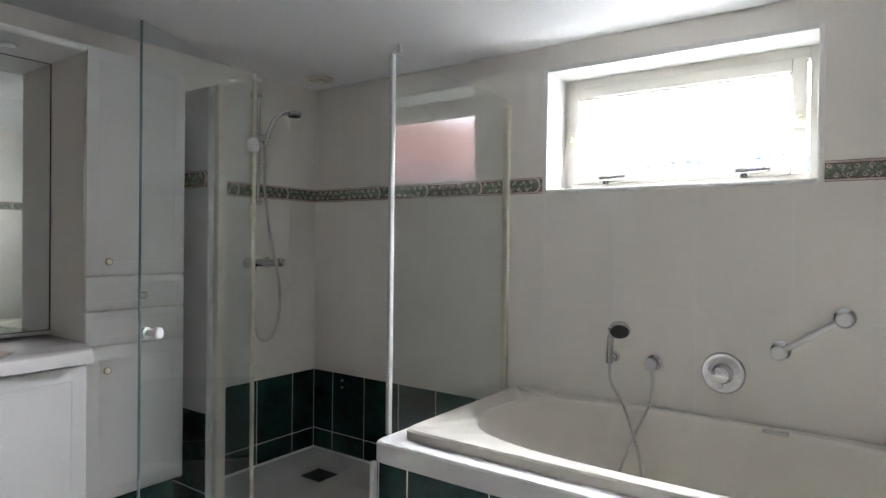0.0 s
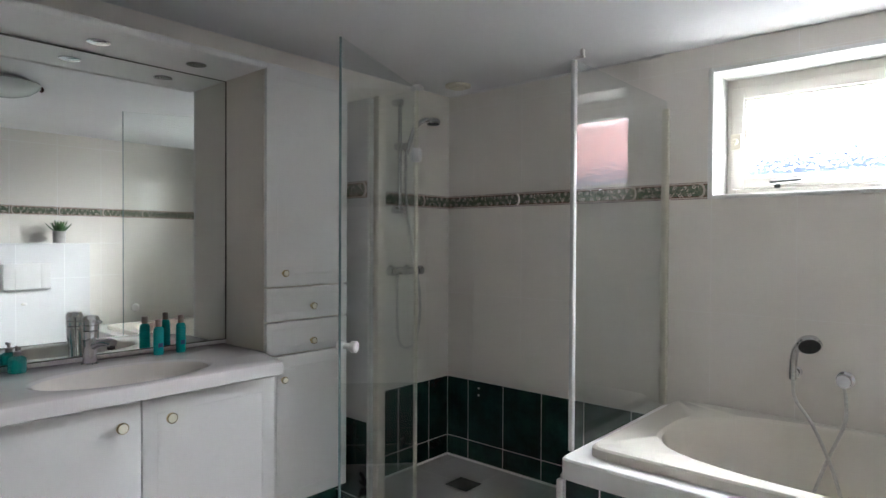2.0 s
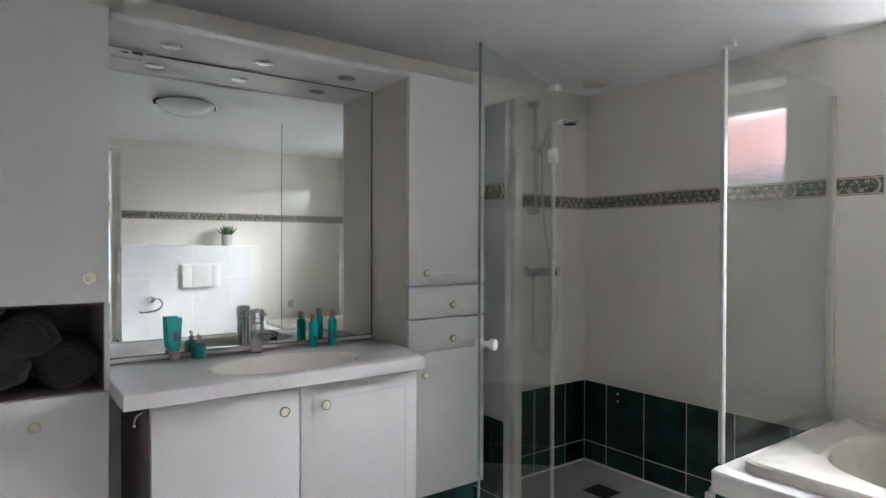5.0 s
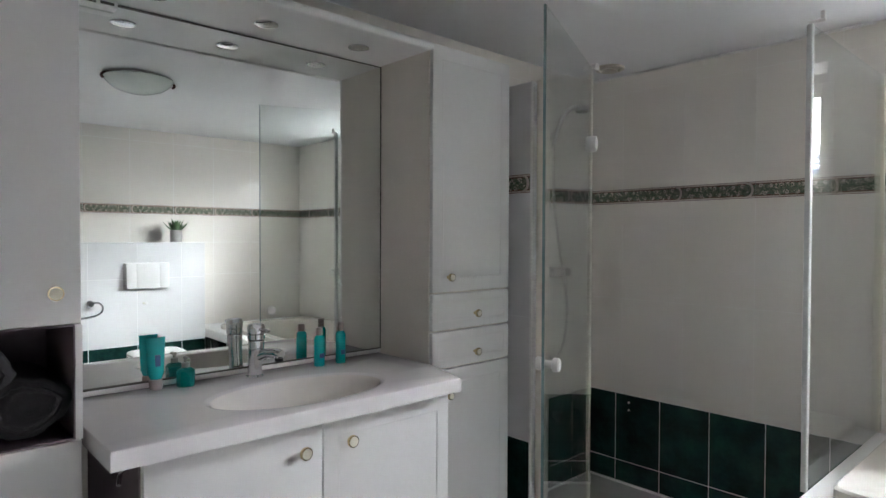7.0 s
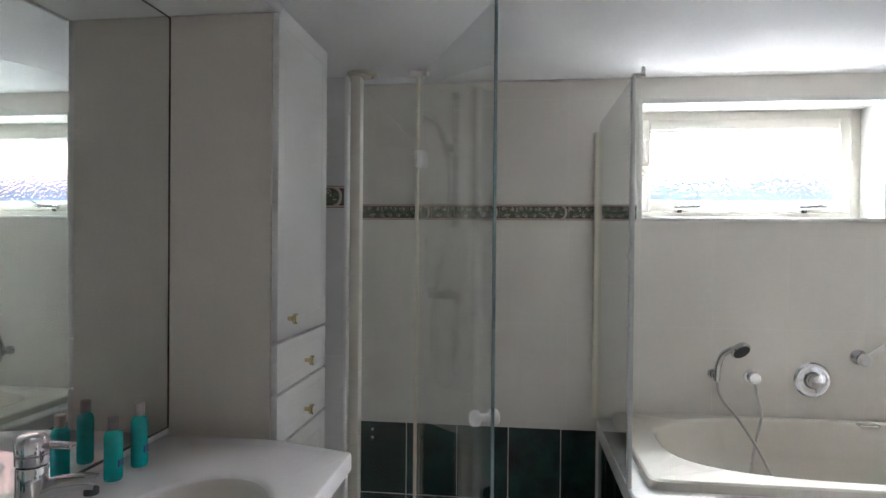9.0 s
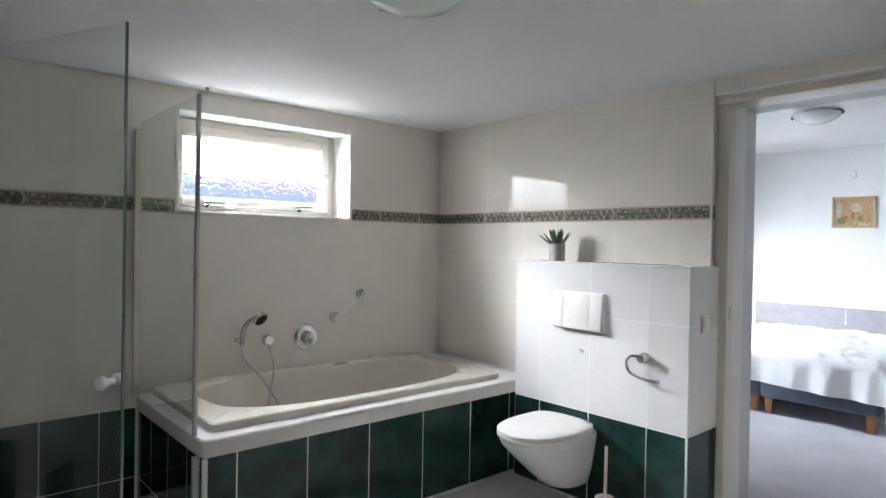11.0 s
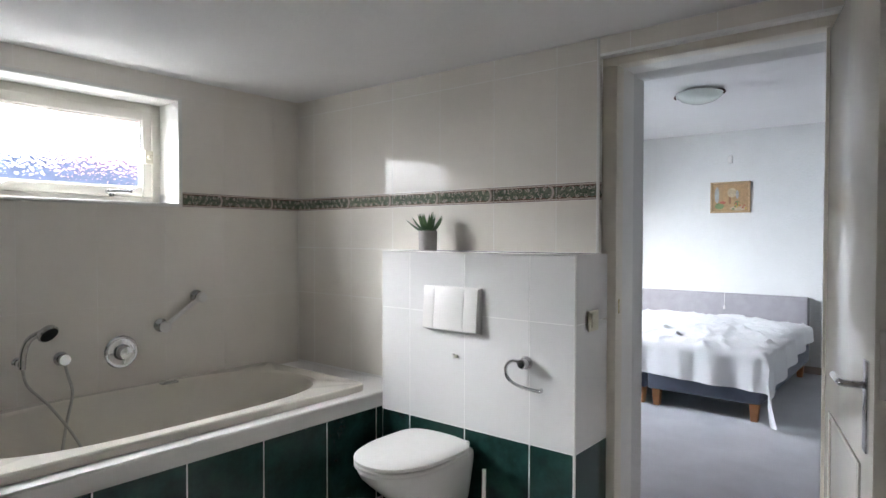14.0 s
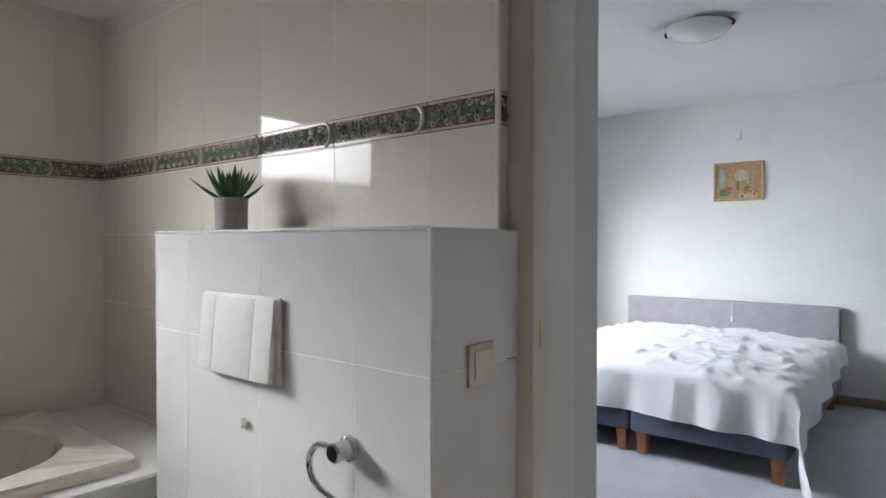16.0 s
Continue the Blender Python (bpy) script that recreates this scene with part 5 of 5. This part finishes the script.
def border_mesh(w, h):
    key = (round(w, 4), round(h, 4))
    if key in border_cache:
        return border_cache[key]
    bm = rbox((-w / 2, -h / 2, 0), (w / 2, h / 2, 0.0078))
    for v in (-h / 2 + 0.0045, h / 2 - 0.0045):
        n0 = len(bm.faces)
        rbox((-w / 2 + 0.0005, v - 0.0045, 0.0078), (w / 2 - 0.0005, v + 0.0045, 0.0086), bm=bm)
        bm.faces.ensure_lookup_table()
        for f in bm.faces[n0:]:
            f.material_index = 1
        n0 = len(bm.faces)
        s = 1 if v > 0 else -1
        rbox((-w / 2 + 0.0005, v - s * 0.006 - 0.0012, 0.0078), (w / 2 - 0.0005, v - s * 0.006 + 0.0012, 0.0092), bm=bm)
        rbox((-w / 2 + 0.0005, v + s * 0.003 - 0.0009, 0.0086), (w / 2 - 0.0005, v + s * 0.003 + 0.0009, 0.0093), bm=bm)
        bm.faces.ensure_lookup_table()
        for f in bm.faces[n0:]:
            f.material_index = 2
    rb = random.Random(3)
    # a wavering dark outline along both pale edges
    for s in (-1, 1):
        n0 = len(bm.faces)
        steps = max(4, int(w / 0.009))
        tube([(-w / 2 + 0.001 + (w - 0.002) * q / steps, s * (h / 2 - 0.0125 + 0.0024 * math.sin(q * 1.9 + s) + rb.uniform(-0.0012, 0.0012)), 0.0080) for q in range(steps + 1)], 0.0019, 5, bm)
        bm.faces.ensure_lookup_table()
        for f in bm.faces[n0:]:
            f.material_index = 2
    u = w / 2 - 0.030
    if w > 0.2:
        n0 = len(bm.faces)
        tube([(u - 0.004 + 0.022 * math.cos(a), 0.030 * math.sin(a), 0.0094) for a in [math.pi * (-0.5 + k / 12) for k in range(13)]], 0.0056, 6, bm)
        bm.faces.ensure_lookup_table()
        for f in bm.faces[n0:]:
            f.material_index = 1
    k = 0
    u = w / 2 - (0.045 if w > 0.2 else 0.012)
    while u > -w / 2 + 0.014:
        s = 1 if k % 2 else -1
        scroll(bm, u, s * 0.009, 0.0150, rb.uniform(0, 6.28), s, 3)
        scroll(bm, u - 0.011, -s * 0.016, 0.0095, rb.uniform(0, 6.28), -s, 1)
        for q in range(4):
            n0 = len(bm.faces)
            a = rb.uniform(0, 6.28)
            p = Vector((u + rb.uniform(-0.012, 0.012), rb.uniform(-0.024, 0.024), 0.0085))
            p.x = min(max(p.x, -w / 2 + 0.008), w / 2 - 0.008)
            d = Vector((math.cos(a), math.sin(a), 0)) * 0.0075
            tube([p - d, p, p + d], 0.0034, 5, bm, (0.2, 1.0, 0.2))
            bm.faces.ensure_lookup_table()
            for f in bm.faces[n0:]:
                f.material_index = 3 if q % 2 else 1
        u -= 0.021
        k += 1
    me = bpy.data.meshes.new("border_tile")
    bmesh.ops.recalc_face_normals(bm, faces=bm.faces)
    bm.to_mesh(me)
    bm.free()
    for m in (M_BORDER, M_BORDER_PALE, M_BORDER_LINE, M_BORDER_LEAF):
        me.materials.append(m)
    me.shade_smooth()
    me.set_sharp_from_angle(angle=radians(50))
    border_cache[key] = me
    return me


BASES = {"n": ((1, 0, 0), (0, 0, 1), (0, -1, 0)), "e": ((0, -1, 0), (0, 0, 1), (-1, 0, 0)), "w": ((0, 1, 0), (0, 0, 1), (1, 0, 0)),
         "s": ((-1, 0, 0), (0, 0, 1), (0, 1, 0)), "up": ((1, 0, 0), (0, 1, 0), (0, 0, 1)), "ret": ((1, 0, 0), (0, 0, 1), (0, -1, 0))}


def place(me, name, way, u, v, depth, parent):
    """Sets a tile with its back in the plane: u, v are world coordinates along the wall."""
    a, b, c = (Vector(q) for q in BASES[way])
    if way in ("n", "s", "ret"):
        p = Vector((u, depth, v))
    elif way in ("e", "w"):
        p = Vector((depth, u, v))
    else:
        p = Vector((u, v, depth))
    if name == "border_tile":
        p -= 0.006 * c
    ob = new(name, me)
    ob.parent = parent
    ob.matrix_basis = Matrix(((a.x, b.x, c.x, p.x), (a.y, b.y, c.y, p.y), (a.z, b.z, c.z, p.z), (0, 0, 0, 1)))
    return ob


def cut(rect, holes):
    """What is left of a rectangle beside the holes, as rectangles."""
    parts = [rect]
    for h0, h1, k0, k1 in holes:
        nxt = []
        for a0, a1, b0, b1 in parts:
            if a1 <= h0 or a0 >= h1 or b1 <= k0 or b0 >= k1:
                nxt.append((a0, a1, b0, b1))
                continue
            if a0 < h0:
                nxt.append((a0, h0, b0, b1))
            if a1 > h1:
                nxt.append((h1, a1, b0, b1))
            m0, m1 = max(a0, h0), min(a1, h1)
            if b0 < k0:
                nxt.append((m0, m1, b0, k0))
            if b1 > k1:
                nxt.append((m0, m1, k1, b1))
        parts = nxt
    return parts


def tiling(way, depth, parent, u0, u1, v0, v1, joints_u, joints_v, mat, holes=(), gap=0.0, border=False):
    gap = gap or (0.0052 if mat == M_GREEN else 0.0029 if parent in (wall_east, box_wall) else 0.0010)
    us = [u0] + [u for u in joints_u if u0 + 0.004 < u < u1 - 0.004] + [u1]
    vs = [v0] + [v for v in joints_v if v0 + 0.004 < v < v1 - 0.004] + [v1]
    for a, b in zip(us, us[1:]):
        for c, d in zip(vs, vs[1:]):
            for r0, r1, s0, s1 in cut((a, b, c, d), holes):
                w, h = r1 - r0 - gap, s1 - s0 - gap
                if w < 0.006 or h < 0.006:
                    continue
                if border:
                    place(border_mesh(w, h), "border_tile", way, (r0 + r1) / 2, (s0 + s1) / 2, depth, parent)
                else:
                    place(tile_mesh(w, h, mat), "tile", way, (r0 + r1) / 2, (s0 + s1) / 2, depth, parent)


Z_GREEN, Z_B0, Z_B1 = 0.465, 1.461, 1.537
ROWS_Z = [0.965, 2.037]
win_hole = [(WX0, WX1, WZ0, WZ1)]
jn = [-2.308 + 0.33 * i for i in range(10)]
je = [1.231 - 0.3285 * 8 + 0.3285 * i for i in range(16)]
jw = [3.03 - 0.20 - 0.33 * i for i in range(14)][::-1]
jg = [-2.341 + 0.249 * i for i in range(5)]
jgw = [3.03 - 0.165 - 0.249 * i for i in range(5)][::-1]
# window wall
tiling("n", N + TH, wall_north, W, E, Z_GREEN, Z_B0, jn, ROWS_Z, M_TILE)
tiling("n", N + TH, wall_north, W, E, Z_B1, H, jn, ROWS_Z, M_TILE, win_hole)
tiling("n", N + TH, wall_north, W, E, Z_B0, Z_B1, jn, (), None, win_hole, border=True)
tiling("n", N + TH, wall_north, W, BTX0, 0.0, Z_GREEN, jg, [0.111], M_GREEN, gap=0.0034)
# wall behind the toilet box and beside the door
tiling("e", E + TH, wall_east, D1, N, KZ, Z_B0, je, (), M_TILE)
tiling("e", E + TH, wall_east, KY1, N, 0.54, KZ, je, [0.965], M_TILE)
tiling("e", E + TH, wall_east, D1, N, Z_B0, Z_B1, je, (), None, border=True)
tiling("e", E + TH, wall_east, D1, N, Z_B1, H, je, ROWS_Z, M_TILE)
tiling("e", E + TH, wall_east, S, 0.165, Z_GREEN, Z_B0, je, ROWS_Z, M_TILE)
tiling("e", E + TH, wall_east, S, 0.165, Z_B0, Z_B1, je, (), None, border=True)
tiling("e", E + TH, wall_east, S, 0.165, Z_B1, H, je, ROWS_Z, M_TILE)
tiling("e", E + TH, wall_east, S, 0.165, 0.0, Z_GREEN, je, (), M_GREEN)
tiling("e", E + TH, wall_east, 0.165, D1, 2.06, H, je, (), M_TILE)
# narrow return beside the door frame
tiling("ret", D1 + 0.0, wall_east, E + 0.001, 0.884, KZ, Z_B0, (), (), M_TILE)
tiling("ret", D1 + 0.0, wall_east, E + 0.001, 0.884, Z_B0, Z_B1, (), (), None, border=True)
tiling("ret", D1 + 0.0, wall_east, E + 0.001, 0.884, Z_B1, H, (), ROWS_Z, M_TILE)
structure("trim", rbox((E - 0.004, D1 - 0.012, KZ), (E + 0.008, D1 - 0.001, H - 0.001), 0.004, 3), M_WHITE_PAINT, "white corner trim on the tiled wall")
# mirror wall
tiling("w", W - TH, wall_west, 2.155, N, Z_GREEN, Z_B0, jw, ROWS_Z, M_TILE)
tiling("w", W - TH, wall_west, 2.155, N, Z_B0, Z_B1, jw, (), None, border=True)
tiling("w", W - TH, wall_west, S, N, Z_B1, H, jw, ROWS_Z, M_TILE)
tiling("w", W - TH, wall_west, 2.155, N, 0.0, Z_GREEN, jgw, [0.111], M_GREEN, gap=0.0034)
tiling("w", W - TH, wall_west, S, 2.067, 0.0, Z_B1, jw, [0.465, 0.965, 1.461], M_TILE)
tiling("s", S - TH, wall_south, W, E, 0.0, H, jn, [0.465, 0.965, 1.461], M_TILE)
# stub wall by the shower
tiling("ret", 2.067 + TH, stub, W + 0.002, -2.138, Z_GREEN, Z_B0, (), ROWS_Z, M_WHITE_TILE)
tiling("ret", 2.067 + TH, stub, W + 0.002, -2.138, Z_B0, Z_B1, (), (), None, border=True)
tiling("ret", 2.067 + TH, stub, W + 0.002, -2.138, Z_B1, STUB_H, (), (), M_WHITE_TILE)
tiling("ret", 2.067 + TH, stub, W + 0.002, -2.138, 0.0, Z_GREEN, (), [0.111], M_GREEN, gap=0.0034)
# toilet box
jb = [1.214, 1.544, 1.868]
tiling("e", KX + TH, box_wall, KY0, KY1, Z_GREEN, KZ, jb, [0.965], M_WHITE_TILE)
tiling("e", KX + TH, box_wall, KY0, KY1, 0.0, Z_GREEN, jb, (), M_GREEN)
tiling("ret", KY0 + TH, box_wall, KX + 0.004, 0.884, Z_GREEN, KZ, (), [0.965], M_WHITE_TILE)
tiling("ret", KY0 + TH, box_wall, KX + 0.004, 0.884, 0.0, Z_GREEN, (), (), M_GREEN)
tiling("up", KZ - TH, box_wall, KX + 0.003, E + 0.001, KY0 + 0.003, KY1, (), jb, M_WHITE_TILE)
structure("trim", rbox((KX - 0.003, KY0 - 0.003, 0.0), (KX + 0.007, KY0 + 0.007, KZ - 0.001), 0.003, 3), M_WHITE_PAINT, "white corner trim on the toilet box")
structure("trim", rbox((KX - 0.003, KY0 + 0.007, KZ - 0.006), (KX + 0.006, KY1, KZ + 0.002), 0.003, 3), M_WHITE_PAINT, "white edge trim on the toilet box")
# bath front and end
tiling("ret", BTY0 + 0.020, bath_front, BTX0 + 0.016, BTX1 - 0.004, 0.0, 0.460, [-1.036, -0.713, -0.384, -0.051, 0.286, 0.60], (), M_GREEN)
tiling("e", BTX0 + 0.012, bath_side, BTY0 + 0.014, N - 0.003, 0.0, 0.460, [2.30, 2.55, 2.80], [0.111], M_GREEN)
# floor
tiling("up", -0.012, floor, W, 0.884, S, N, [-2.42 + 0.333 * i for i in range(12)], [-1.25 + 0.333 * i for i in range(14)], M_FLOOR_TILE, [(BTX0 + 0.012, E + 0.01, BTY0 + 0.01, N + 0.01), (KX + TH, E + 0.1, KY0 + TH, N)])
